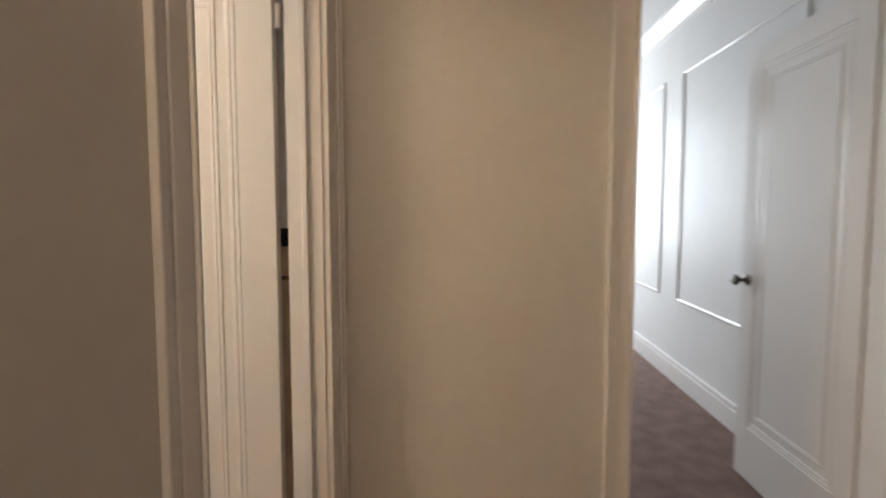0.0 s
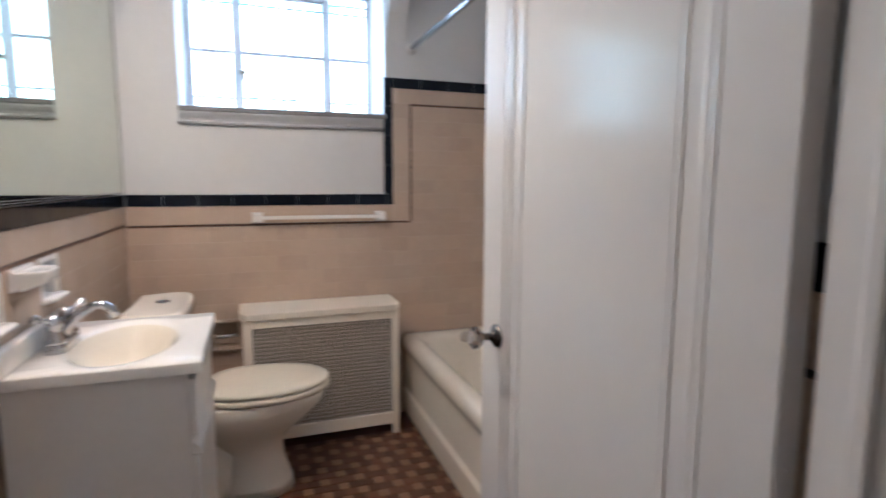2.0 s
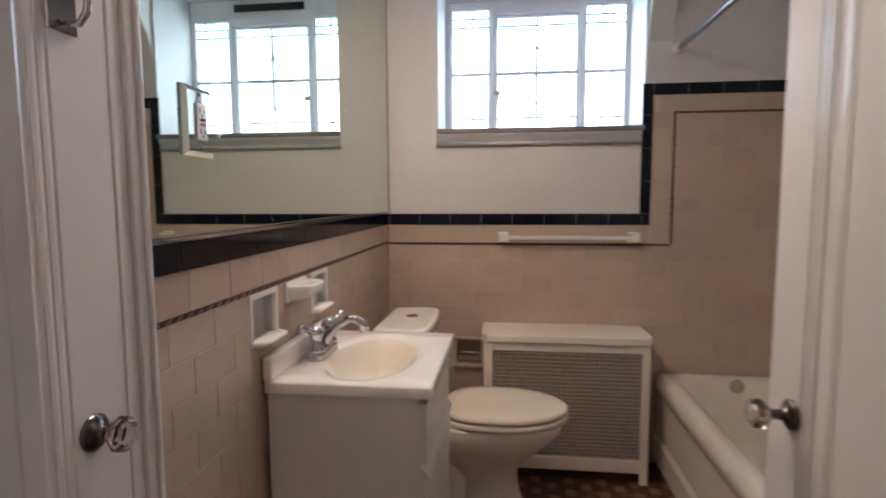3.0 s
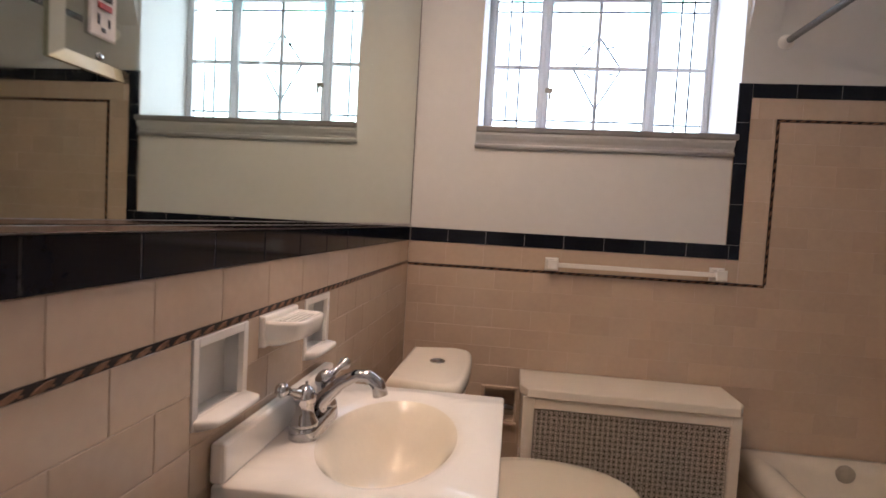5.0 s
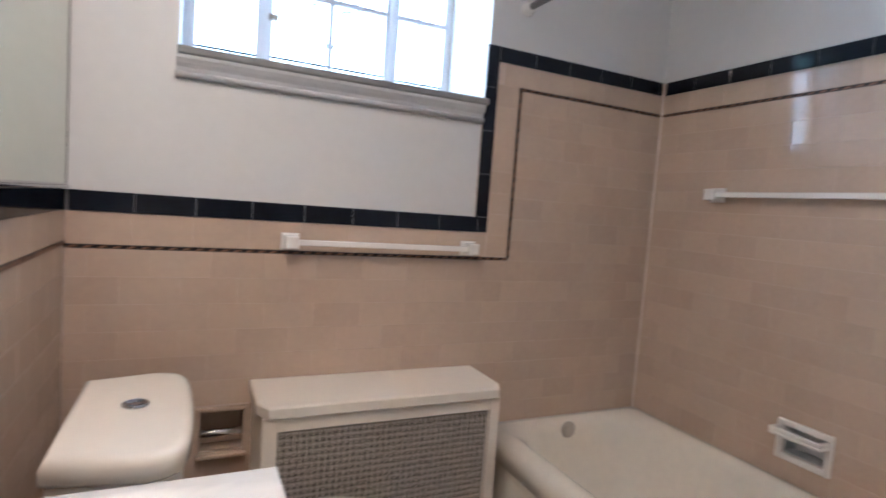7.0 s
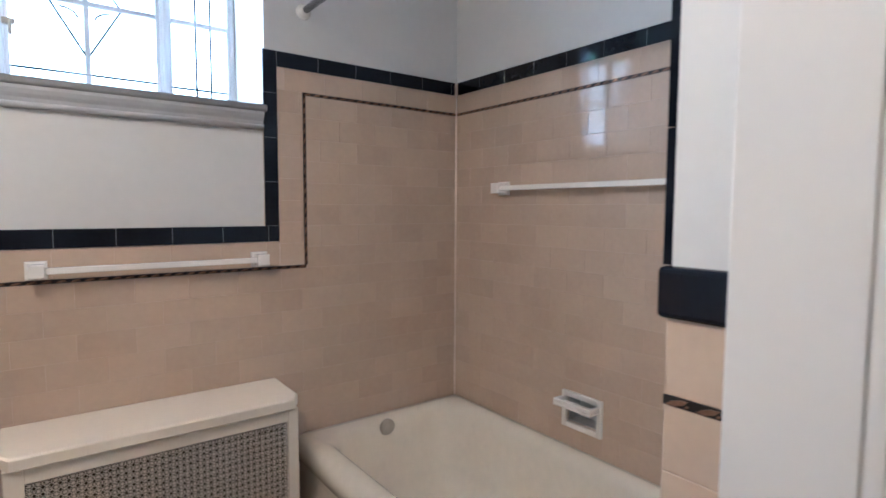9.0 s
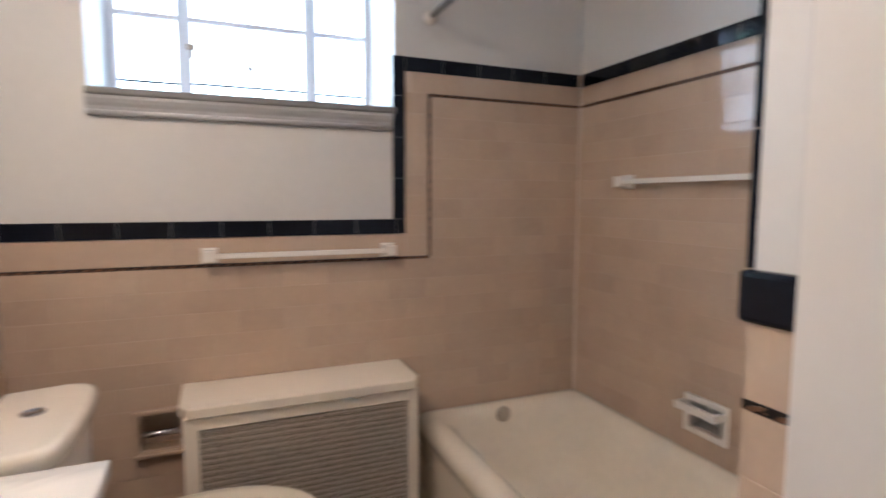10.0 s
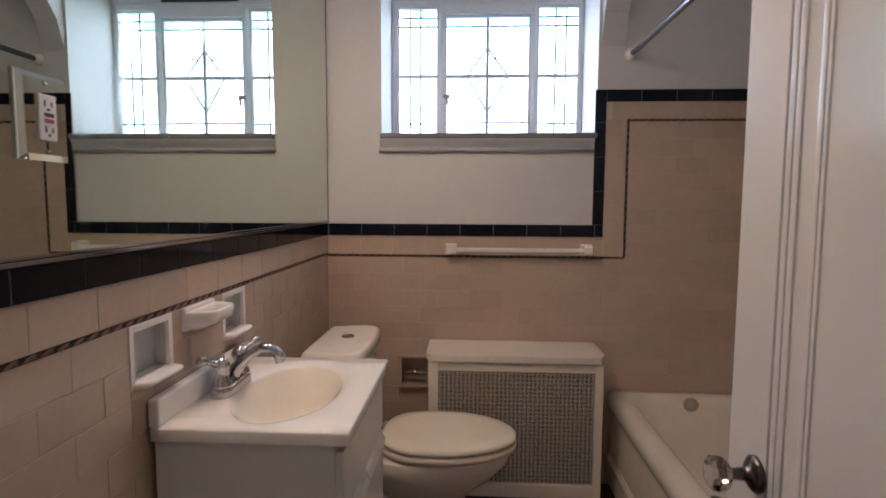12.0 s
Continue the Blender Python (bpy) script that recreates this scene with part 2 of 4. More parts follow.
wall_north = structure("wall_north", boxes(
    (-0.3, WX0, BY + W, 3.38, 0, CEIL), (WX1, 2.3, BY + W, 3.38, 0, CEIL),
    (WX0, 0.345, BY + W, 3.38, 0, WZ0), (0.468, WX1, BY + W, 3.38, 0, WZ0), (0.345, 0.468, BY + W, 3.38, 0, 0.469), (0.345, 0.468, BY + W, 3.38, 0.594, WZ0), (0.345, 0.468, BY + 0.08, 3.38, 0.469, 0.594), (WX0, WX1, BY + W, 3.38, WZ1, CEIL)), M_PLASTER, "off-white painted plaster window wall above pink tile", "wall")
wall_west = structure("wall_west", boxes((-0.2, -0.08, DY2, BY + W, 0, CEIL), (-0.08, -W, DY2, 1.473, 0, CEIL), (-0.08, -W, 1.602, 1.872, 0, CEIL), (-0.08, -W, 1.994, BY + W, 0, CEIL), (-0.08, -W, 1.473, 1.602, 0, 0.965), (-0.08, -W, 1.473, 1.602, 1.072, CEIL), (-0.08, -W, 1.872, 1.994, 0, 0.965), (-0.08, -W, 1.872, 1.994, 1.072, CEIL)), M_PLASTER, "painted plaster wall behind mirror and tile", "wall")
wall_east = structure("wall_east", boxes((BX + W, 2.3, PY - 0.1, 2.175, 0, CEIL), (BX + W, 2.3, 2.305, BY + W, 0, CEIL), (BX + W, 2.3, 2.175, 2.305, 0, 0.545), (BX + W, 2.3, 2.175, 2.305, 0.635, CEIL), (BX + 0.08, 2.3, 2.175, 2.305, 0.545, 0.635)), M_PLASTER, "pale painted wall over the tub", "wall")
wall_partition = structure("wall_partition", boxes((PX, BX + W, DY1 + 0.005, PY, 0, CEIL)), M_PLASTER, "white painted partition wall beside the tub", "wall")
wall_door = structure("wall_door", boxes((-1.3, DX0 - 0.02, DY0, DY2, 0, CEIL), (DX1 + 0.02, 1.26, DY0, DY1, 0, CEIL), (DX0 - 0.02, DX1 + 0.02, DY0, DY1, 2.07, CEIL)), M_HALL, "beige painted hall wall round the bathroom doorway", "wall")
bm = bmesh.new()
NA = 40
ring = []
for i in range(NA + 1):
    t = -1 + 2 * i / NA
    ring.append((PY + (BY + W - PY) * (i / NA), 2.03 + 0.42 * math.sqrt(max(0.0, 1 - t * t))))
for (ya, za), (yb, zb) in zip(ring, ring[1:]):
    vs = [[bm.verts.new((x, y, z)) for y, z in ((ya, za), (yb, zb), (yb, CEIL), (ya, CEIL))] for x in (1.245, 1.350)]
    bm.faces.new(vs[0])
    bm.faces.new(vs[1])
    bm.faces.new((vs[0][0], vs[0][1], vs[1][1], vs[1][0]))
structure("wall_arch", bm, M_PLASTER, "white plaster arch over the tub opening", "wall")
ceiling = structure("ceiling", boxes((-0.2, 2.3, DY1, 3.4, CEIL, CEIL + 0.1)), M_PLASTER, "white painted bathroom ceiling", "ceiling")
floor = structure("floor", boxes((-0.2, 2.3, DY1 - 0.06, 3.0, -0.08, -0.004)), M_FLOORGROUT, "brown and buff mosaic tile bathroom floor", "floor")

# ---- structure: hall and bedroom ----
HX = 1.262
structure("wall_hall_east", boxes((HX, 1.39, -0.53, DY1, 0, CEIL), (HX, 1.39, -2.0, -1.37, 0, CEIL), (HX, 1.39, -1.37, -0.53, 2.07, CEIL)), M_HALL, "beige painted hall wall beside the bedroom doorway", "wall")
structure("wall_hall_west", boxes((-1.4, -1.3, -2.0, DY1, 0, CEIL)), M_HALL, "beige painted end wall of the hall", "wall")
structure("wall_hall_south", boxes((-1.4, HX, -2.1, -2.0, 0, CEIL)), M_HALL, "beige painted hall wall", "wall")
structure("ceiling_hall", boxes((-1.4, 1.39, -2.1, DY1 - 0.002, CEIL, CEIL + 0.1)), M_PLASTER, "white hall ceiling", "ceiling")
structure("floor_hall", boxes((-1.4, 1.39, -2.1, DY1 - 0.062, -0.08, 0.0)), M_CARPET, "brown carpet in the hall", "floor")
structure("floor_bedroom", boxes((1.39, 6.0, -1.7, 0.5, -0.08, 0.0)), M_CARPET, "brown carpet on the bedroom floor", "floor")
structure("ceiling_bedroom", boxes((1.39, 6.0, -1.7, 0.52, 2.72, 2.82)), M_PLASTER, "white bedroom ceiling", "ceiling")
structure("wall_bedroom_south", boxes((1.39, 6.0, -1.7, -1.58, 0, 2.72)), M_PLASTER, "white wall with applied panel mouldings", "wall")
structure("wall_bedroom_north", boxes((1.39, 6.0, 0.40, 0.50, 0, 2.72)), M_PLASTER, "white bedroom wall", "wall")
structure("wall_bedroom_west", boxes((HX + 0.002, 1.388, -1.7, 0.5, CEIL + 0.002, 2.72)), M_TRIM, "white wall over the bedroom door", "wall")
structure("wall_bedroom_east", boxes((5.8, 5.95, -1.7, -1.25, 0, 2.72), (5.8, 5.95, -0.05, 0.5, 0, 2.72), (5.8, 5.95, -1.25, -0.05, 0, 0.8), (5.8, 5.95, -1.25, -0.05, 2.3, 2.72)), M_PLASTER, "white bedroom wall with a window opening", "wall")


def moulding_frame(x0, x1, z0, z1, y, out, w=0.03):
    """Applied moulding round a panel on a wall y = const; out: the way it stands proud."""
    bm = bmesh.new()
    for k, (ins, t) in enumerate(((0.0, 0.014), (w * 0.45, 0.008))):
        ww = w - ins * 1.2
        a, b = sorted((y, y + out * t))
        join(bm, boxes((x0 + ins, x0 + ins + ww / 2, a, b, z0 + ins, z1 - ins), (x1 - ins - ww / 2, x1 - ins, a, b, z0 + ins, z1 - ins),
                       (x0 + ins + ww / 2, x1 - ins - ww / 2, a, b, z0 + ins, z0 + ins + ww / 2), (x0 + ins + ww / 2, x1 - ins - ww / 2, a, b, z1 - ins - ww / 2, z1 - ins), bevel=0.003, seg=1))
    return bm


for a, b in ((2.15, 3.58), (3.95, 5.3)):
    structure("trim", moulding_frame(a, b, 0.61, 2.27, -1.58, 1), M_TRIM, "white applied panel moulding on the bedroom wall", "moulding")
structure("baseboard", boxes((1.40, 5.8, -1.58, -1.562, 0.001, 0.16), (1.40, 5.8, -1.562, -1.556, 0.001, 0.13), bevel=0.003), M_TRIM, "tall white baseboard", "baseboard")
structure("trim", loft([[(x, -1.58, 2.6), (x, -1.565, 2.6), (x, -1.555, 2.63), (x, -1.52, 2.67), (x, -1.47, 2.70), (x, -1.47, 2.72), (x, -1.58, 2.72)] for x in (1.40, 5.8)], sm=False), M_TRIM, "white crown moulding", "moulding")

# ---- doors ----


def panel_door(name, w, h, label, stile=0.105):
    """A door with one tall moulded panel, hinge at the origin, leaf along +y, its knob face towards -x, 38 mm thick towards +x."""
    d = thing(name, (0, 0, 0), label, "door")
    top = h - 0.098
    part("leaf_frame", boxes((0, 0.038, 0, stile, 0.008, h), (0, 0.038, w - stile, w, 0.008, h), (0, 0.038, stile, w - stile, 0.008, 0.26), (0, 0.038, stile, w - stile, top, h), bevel=0.0015, seg=1), M_TRIM, d)
    part("panel", boxes((0.0055, 0.0325, stile, w - stile, 0.26, top)), M_TRIM, d)
    # sticking beside the stile, then a fillet further in on the panel
    outer = [(0, 0.0004), (0.0015, 0.0026), (0.003, 0.0012), (0.0085, 0.0008), (0.014, 0.0014), (0.0155, 0.0036), (0.017, 0.0022), (0.023, 0.0018), (0.0285, 0.0026), (0.030, 0.0050), (0.033, 0.0053)]
    inner = [(0.058, 0.0053), (0.0595, 0.0034), (0.064, 0.0028), (0.069, 0.0032), (0.0705, 0.0048), (0.072, 0.0036), (0.078, 0.0034), (0.080, 0.0053)]
    for face in (0, 1):
        bm = bmesh.new()
        for prof in (outer, inner):
            vs = []
            for cy, cz, sy, sz in ((stile, 0.26, 1, 1), (w - stile, 0.26, -1, 1), (w - stile, top, -1, -1), (stile, top, 1, -1)):
                vs.append([bm.verts.new(((x if face == 0 else 0.038 - x), cy + sy * o, cz + sz * o)) for o, x in prof])
            for i in range(4):
                a, b = vs[i], vs[(i + 1) % 4]
                for k in range(len(prof) - 1):
                    bm.faces.new((a[k], a[k + 1], b[k + 1], b[k]))
        part("panel_moulding", bm, M_TRIM, d)
    return d


def knob(parent, y, z, x, way, label="clear faceted glass knob", mat=None, d=0.0):
    """Glass knob on a rose; x: the face it sits on, way: -1 or 1 along x, in the parent's own space."""
    s = way
    rose = part("knob_rose", lathe([(0.004, x + s * 0.0005), (0.027, x + s * 0.0005), (0.027, x + s * 0.004), (0.021, x + s * 0.009), (0.010, x + s * 0.012), (0.008, x + s * (0.036 - d)), (0.011, x + s * (0.039 - d))], (0, y, z), "x", 24), M_DULL, parent, "worn dark metal rose")
    part("knob", lathe([(0.010, x + s * (0.038 - d)), (0.018, x + s * (0.041 - d)), (0.0265, x + s * (0.052 - d)), (0.0265, x + s * (0.060 - d)), (0.019, x + s * (0.068 - d)), (0.006, x + s * (0.070 - d))], (0, y, z), "x", 8, False), mat or M_KNOBGLASS, rose, label)


def hinge(parent, y, z, x):
    part("hinge", join(lathe([(0.008, -0.032), (0.008, 0.032)], (x, y, z), "z", 14), boxes((x + 0.004, x + 0.024, y - 0.003, y + 0.0135, z - 0.031, z + 0.031))), M_TRIM, parent, "butt hinge painted over in white")


bath_door = panel_door("door_1", 0.782, 2.03, "white painted panel door, open against the partition")
knob(bath_door, 0.700, 0.942, 0.0, -1)
for z in (0.25, 1.83):
    hinge(bath_door, -0.014, z, 0.012)
bath_door.matrix_world = pose(1.088, 0.524, 0, 0, 0, 0.5)
tagged(bath_door, kind="structure")

bed_door = panel_door("door_2", 0.80, 2.03, "white painted bedroom door standing open")
knob(bed_door, 0.74, 0.955, 0.0, -1, "dark chrome knob", M_DULL)
for z in (0.25, 1.0, 1.80):
    hinge(bed_door, -0.010, z, 0.012)
bed_door.matrix_world = pose(1.40, -1.345, 0, 0, 0, -90)
tagged(bed_door, kind="structure")

closet_door = panel_door("door_3", 0.47, 2.03, "white painted narrow closet door with a robe hook, shut")
knob(closet_door, 0.399, 0.975, 0.0, -1, d=0.010)
hk = part("hook_plate", boxes((-0.006, -0.0003, 0.362, 0.412, 1.530, 1.600), bevel=0.002), M_CHROME, closet_door, "chrome robe hook")
part("hook", tube([(-0.004, 0.387, 1.545), (-0.03, 0.387, 1.540), (-0.042, 0.387, 1.555), (-0.045, 0.387, 1.580)], 0.005), M_CHROME, hk)
tagged(closet_door, kind="structure")
# the closet's leaf is laid knob side out, latch towards the window
closet_door.matrix_world = Matrix.Translation((0.010, 0.562, 0)) @ Matrix.Diagonal((-1, 1, 1, 1))


door_frame = thing("door_frame", (0.72, 0.45, 0), "white painted wooden frame round the bathroom doorway", "door frame", kind="structure")
part("jamb", boxes((DX0 - 0.02, DX0, DY0 - 0.002, DY2 + 0.002, 0, 2.07), bevel=0.002, seg=1), M_TRIM, door_frame)
part("jamb", boxes((DX1, DX1 + 0.02, DY0 - 0.002, DY1 + 0.002, 0, 2.07), bevel=0.002, seg=1), M_TRIM, door_frame)
part("head_jamb", boxes((DX0, DX1, DY0 - 0.002, DY1 + 0.002, 2.05, 2.07)), M_TRIM, door_frame)
part("stop", boxes((DX0, DX0 + 0.012, DY0 + 0.04, DY1 - 0.042, 0, 2.05), bevel=0.002, seg=1), M_TRIM, door_frame)
part("stop", boxes((DX1 - 0.012, DX1, DY0 + 0.04, DY1 - 0.042, 0, 2.05), bevel=0.002, seg=1), M_TRIM, door_frame)


def casing(x0, x1, y, out, z1, band=0.030):
    """Inner bead, flat field and raised backband; x1 is the outer edge."""
    bm = bmesh.new()
    s = 1 if x1 > x0 else -1
    w = abs(x1 - x0)
    for u0, u1, t in ((0, 0.012, 0.020), (0.012, w - 0.035, 0.014), (w - 0.035, w - 0.012, band * 0.8), (w - 0.012, w, band)):
        a, b = sorted((x0 + s * u0, x0 + s * u1))
        c, d = sorted((y, y + out * t))
        join(bm, boxes((a, b, c, d, 0.002, z1), bevel=0.003))
    return bm


part("casing", casing(DX1 + 0.006, HX - 0.012, DY0, -1, 2.16), M_TRIM, door_frame, "white moulded casing beside the hall corner")
part("casing", casing(DX0 - 0.006, DX0 - 0.105, DY0, -1, 2.16, 0.014), M_TRIM, door_frame, "white moulded casing")
part("head_casing", boxes((DX0 - 0.1, HX - 0.012, DY0 - 0.02, DY0, 2.161, 2.26), bevel=0.003), M_TRIM, door_frame)
part("casing", casing(DX0 - 0.002, DX0 - 0.105, DY2, 1, 2.16), M_TRIM, door_frame)

bed_frame = thing("door_frame", (1.32, -0.95, 0), "white painted wooden frame round the bedroom doorway", "door frame", kind="structure")


def casing_x(y0, y1, x, out, z1):
    bm = bmesh.new()
    s = 1 if y1 > y0 else -1
    w = abs(y1 - y0)
    for u0, u1, t in ((0, 0.012, 0.018), (0.012, w - 0.03, 0.012), (w - 0.03, w - 0.01, 0.020), (w - 0.01, w, 0.026)):
        a, b = sorted((y0 + s * u0, y0 + s * u1))
        c, d = sorted((x, x + out * t))
        join(bm, boxes((c, d, a, b, 0.002, z1), bevel=0.003))
    return bm


part("casing", casing_x(-0.545, -0.462, HX, -1, 2.15), M_TRIM, bed_frame)
part("casing", casing_x(-1.355, -1.44, HX, -1, 2.15), M_TRIM, bed_frame)
part("head_casing", boxes((HX - 0.02, HX, -1.44, -0.462, 2.152, 2.24), bevel=0.003), M_TRIM, bed_frame)
part("jamb", boxes((HX - 0.002, 1.392, -0.55, -0.53, 0, 2.07), bevel=0.002, seg=1), M_TRIM, bed_frame)
part("jamb", boxes((HX - 0.002, 1.392, -1.37, -1.35, 0, 2.07), bevel=0.002, seg=1), M_TRIM, bed_frame)
part("head_jamb", boxes((HX - 0.002, 1.392, -1.35, -0.55, 2.05, 2.07)), M_TRIM, bed_frame)

closet_frame = thing("door_frame", (0.0, 0.8, 0), "white painted moulded casing round the closet door", "door frame", kind="structure")
part("casing", casing_x(1.036, 1.103, -W, 1, 2.12), M_TRIM, closet_frame)
part("casing", casing_x(0.558, 0.524, -W, 1, 2.12), M_TRIM, closet_frame)
part("head_casing", boxes((-W, 0.018, 0.524, 1.103, 2.122, 2.2), bevel=0.003), M_TRIM, closet_frame)

# ---- window ----
window = thing("window_1", (0.745, 3.33, WZ0), "white painted steel casement window with leaded glass, daylight behind", "window", kind="structure")
GY = 3.315
FX0, FX1, FZ0, FZ1 = 0.262, 1.228, 1.665, 2.33
C0, C1 = 0.512, 0.982
part("window_frame", boxes((WX0, FX0 + 0.018, GY - 0.02, GY + 0.03, WZ0, FZ1 + 0.03), (FX1 - 0.012, WX1, GY - 0.02, GY + 0.03, WZ0, FZ1 + 0.03), (FX0 + 0.018, FX1 - 0.012, GY - 0.02, GY + 0.03, WZ0, FZ0), (FX0 + 0.018, FX1 - 0.012, GY - 0.02, GY + 0.03, FZ1, FZ1 + 0.03), bevel=0.003, seg=1), M_FRAME, window)
for x in (C0 - 0.014, C1 - 0.014):
    part("mullion", boxes((x, x + 0.028, GY - 0.028, GY + 0.02, FZ0, FZ1), (x + 0.007, x + 0.021, GY - 0.036, GY - 0.028, FZ0, FZ1), bevel=0.003, seg=1), M_FRAME, window)
SASHES = ((FX0 + 0.018, C0 - 0.014), (C0 + 0.014, C1 - 0.014), (C1 + 0.014, FX1 - 0.012))
for k, (a, b) in enumerate(SASHES):
    top = FZ1 - (0.045 if k == 1 else 0.0)
    sash = part("sash", boxes((a, a + 0.012, GY - 0.016, GY + 0.012, FZ0, top), (b - 0.012, b, GY - 0.016, GY + 0.012, FZ0, top), (a + 0.012, b - 0.012, GY - 0.016, GY + 0.012, FZ0, FZ0 + 0.014), (a + 0.012, b - 0.012, GY - 0.016, GY + 0.012, top - 0.014, top), bevel=0.002, seg=1), M_FRAME, window)
    part("muntin", boxes((a + 0.012, b - 0.012, GY - 0.012, GY + 0.008, 1.972, 1.989), bevel=0.002, seg=1), M_FRAME, sash)
    if k == 1:
        part("muntin", boxes(((a + b) / 2 - 0.008, (a + b) / 2 + 0.008, GY - 0.0115, GY + 0.0085, FZ0 + 0.014, top - 0.014), bevel=0.002, seg=1), M_FRAME, sash)
        part("top_rail", boxes((a - 0.01, b + 0.01, GY - 0.034, GY + 0.012, top + 0.001, FZ1 - 0.002), bevel=0.003), M_FRAME, sash)
        part("catch", boxes((a - 0.004, a + 0.03, GY - 0.040, GY - 0.017, 1.865, 1.885), (a + 0.012, a + 0.022, GY - 0.052, GY - 0.040, 1.83, 1.882), bevel=0.003), M_TARNISH, sash, "worn metal casement catch")
    pane = part("pane", boxes((a + 0.006, b - 0.006, GY - 0.0015, GY + 0.0015, FZ0 + 0.007, top - 0.007)), M_GLASS, sash, "clear leaded glass")
    pane.visible_shadow = False
    lead = bmesh.new()

    def came(x0, z0, x1, z1, r=0.0042):
        join(lead, tube([(x0, GY - 0.003, z0), (x1, GY - 0.003, z1)], r, 6))

    w = b - a
    if k != 1:
        for f in (0.32, 0.56) if k == 0 else (0.44, 0.68):
            came(a + w * f, FZ0 + 0.012, a + w * f, top - 0.012)
        for z in (FZ0 + 0.075, top - 0.055, top - 0.10):
            came(a + 0.012, z, b - 0.012, z)
        for f, z, mat in ((0.8 if k == 0 else 0.2, top - 0.077, M_TEAL), (0.5, top - 0.03, M_GREEN)):
            t = part("coloured_pane", boxes((a + w * (f - 0.13), a + w * (f + 0.13), GY - 0.0045, GY - 0.002, z - 0.02, z + 0.02)), mat, sash, "coloured stained glass")
            t.visible_shadow = False
    else:
        m = (a + b) / 2
        came(a + 0.012, FZ0 + 0.080, b - 0.012, FZ0 + 0.080)
        came(a + 0.012, top - 0.055, b - 0.012, top - 0.055)
        for s in (-1, 1):
            came(m, 2.125, m + s * 0.105, 1.98)
            came(m + s * 0.105, 1.98, m, 1.80)
            for z0 in (1.93, 2.05):
                for i in range(5):
                    t0, t1 = i / 5 * 1.6, (i + 1) / 5 * 1.6
                    came(m + s * (0.075 - 0.05 * math.sin(t0)), z0 + 0.03 * math.cos(t0), m + s * (0.075 - 0.05 * math.sin(t1)), z0 + 0.03 * math.cos(t1), 0.0034)
        for f, mat in ((0.12, M_TEAL), (0.37, M_GREEN), (0.63, M_VIOLET), (0.88, M_TEAL)):
            t = part("coloured_pane", boxes((a + w * (f - 0.09), a + w * (f + 0.09), GY - 0.0045, GY - 0.002, top - 0.05, top - 0.018)), mat, sash, "coloured stained glass")
            t.visible_shadow = False
    part("came", lead, M_LEAD, sash, "dark lead cames tinted teal by window glow")
vent = part("vent", boxes((0.545, 0.96, GY - 0.03, GY - 0.021, 2.365, 2.405), bevel=0.003), M_DARK, window, "dark slotted vent above the sash")
for i in range(4):
    part("slat", boxes((0.55, 0.955, GY - 0.036, GY - 0.030, 2.368 + i * 0.009, 2.372 + i * 0.009)), M_DARK, vent)
part("head_panel", boxes((WX0, WX1, GY - 0.02, GY + 0.03, FZ1 + 0.031, WZ1)), M_FRAME, window)
part("window_sill", boxes((WX0 - 0.004, WX1 - 0.001, BY - 0.026, GY - 0.021, WZ0 - 0.018, WZ0 + 0.006), bevel=0.006), M_SILL, window, "worn window sill, dark grey as seen against the bright window")
apron = part("apron", loft([[(x, BY + 0.006, WZ0 - 0.0185), (x, BY - 0.022, WZ0 - 0.0185), (x, BY - 0.021, WZ0 - 0.028), (x, BY - 0.015, WZ0 - 0.040), (x, BY - 0.008, WZ0 - 0.050), (x, BY - 0.005, WZ0 - 0.0605), (x, BY + 0.006, WZ0 - 0.0605)] for x in (WX0 - 0.006, WX1 - 0.012)], sm=False), M_APRON, window, "coved apron under the sill, greyed for the shade there")
part("bead", loft([[(x, BY + 0.006, WZ0 - 0.061), (x, BY - 0.008, WZ0 - 0.061), (x, BY - 0.012, WZ0 - 0.065), (x, BY - 0.012, WZ0 - 0.071), (x, BY - 0.007, WZ0 - 0.077), (x, BY + 0.006, WZ0 - 0.078)] for x in (WX0 - 0.008, WX1 - 0.010)]), M_APRON, apron)

# ---- mirror, channel and outlet ----
mirror = thing("mirror", (0, 2.03, 1.24), "large frameless wall mirror over the black tile cap", "mirror")
part("mirror_glass", boxes((-W, 0.002, 1.105, BY - 0.0055, 1.2335, 2.34), bevel=0.0008, seg=1), M_MIRROR, mirror)
part("mirror_edge", boxes((-W, 0.0035, BY - 0.0053, BY - 0.0008, 1.2335, 2.34)), M_CAPGROUT, mirror, "thin dark grey strip at the mirror's end")
part("channel", boxes((0.0021, 0.005, 1.105, BY - 0.003, 1.2405, 1.246), (0.0021, 0.010, 1.105, BY - 0.003, 1.2335, 1.2402), bevel=0.0008, seg=1), M_CHROME, mirror, "bright metal channel along the lower edge")
OY = 1.27
outlet = thing("outlet", (0.003, 1.27, 1.455), "white power outlet with red button in a mirrored cover plate", "outlet")
part("plate", loft([[(x, OY + sy * (0.050 - i), 1.457 + sz * (0.066 - i)) for sy, sz in ((-1, -1), (1, -1), (1, 1), (-1, 1))] for x, i in ((0.0022, 0.0), (0.005, 0.0), (0.0125, 0.0095))], sm=False), M_MIRROR, outlet, "bevelled mirrored cover plate")
sock = part("socket", boxes((0.0127, 0.0165, OY - 0.0175, OY + 0.0175, 1.422, 1.492), bevel=0.0015, seg=1), M_CERAMIC, outlet, "white plastic socket")
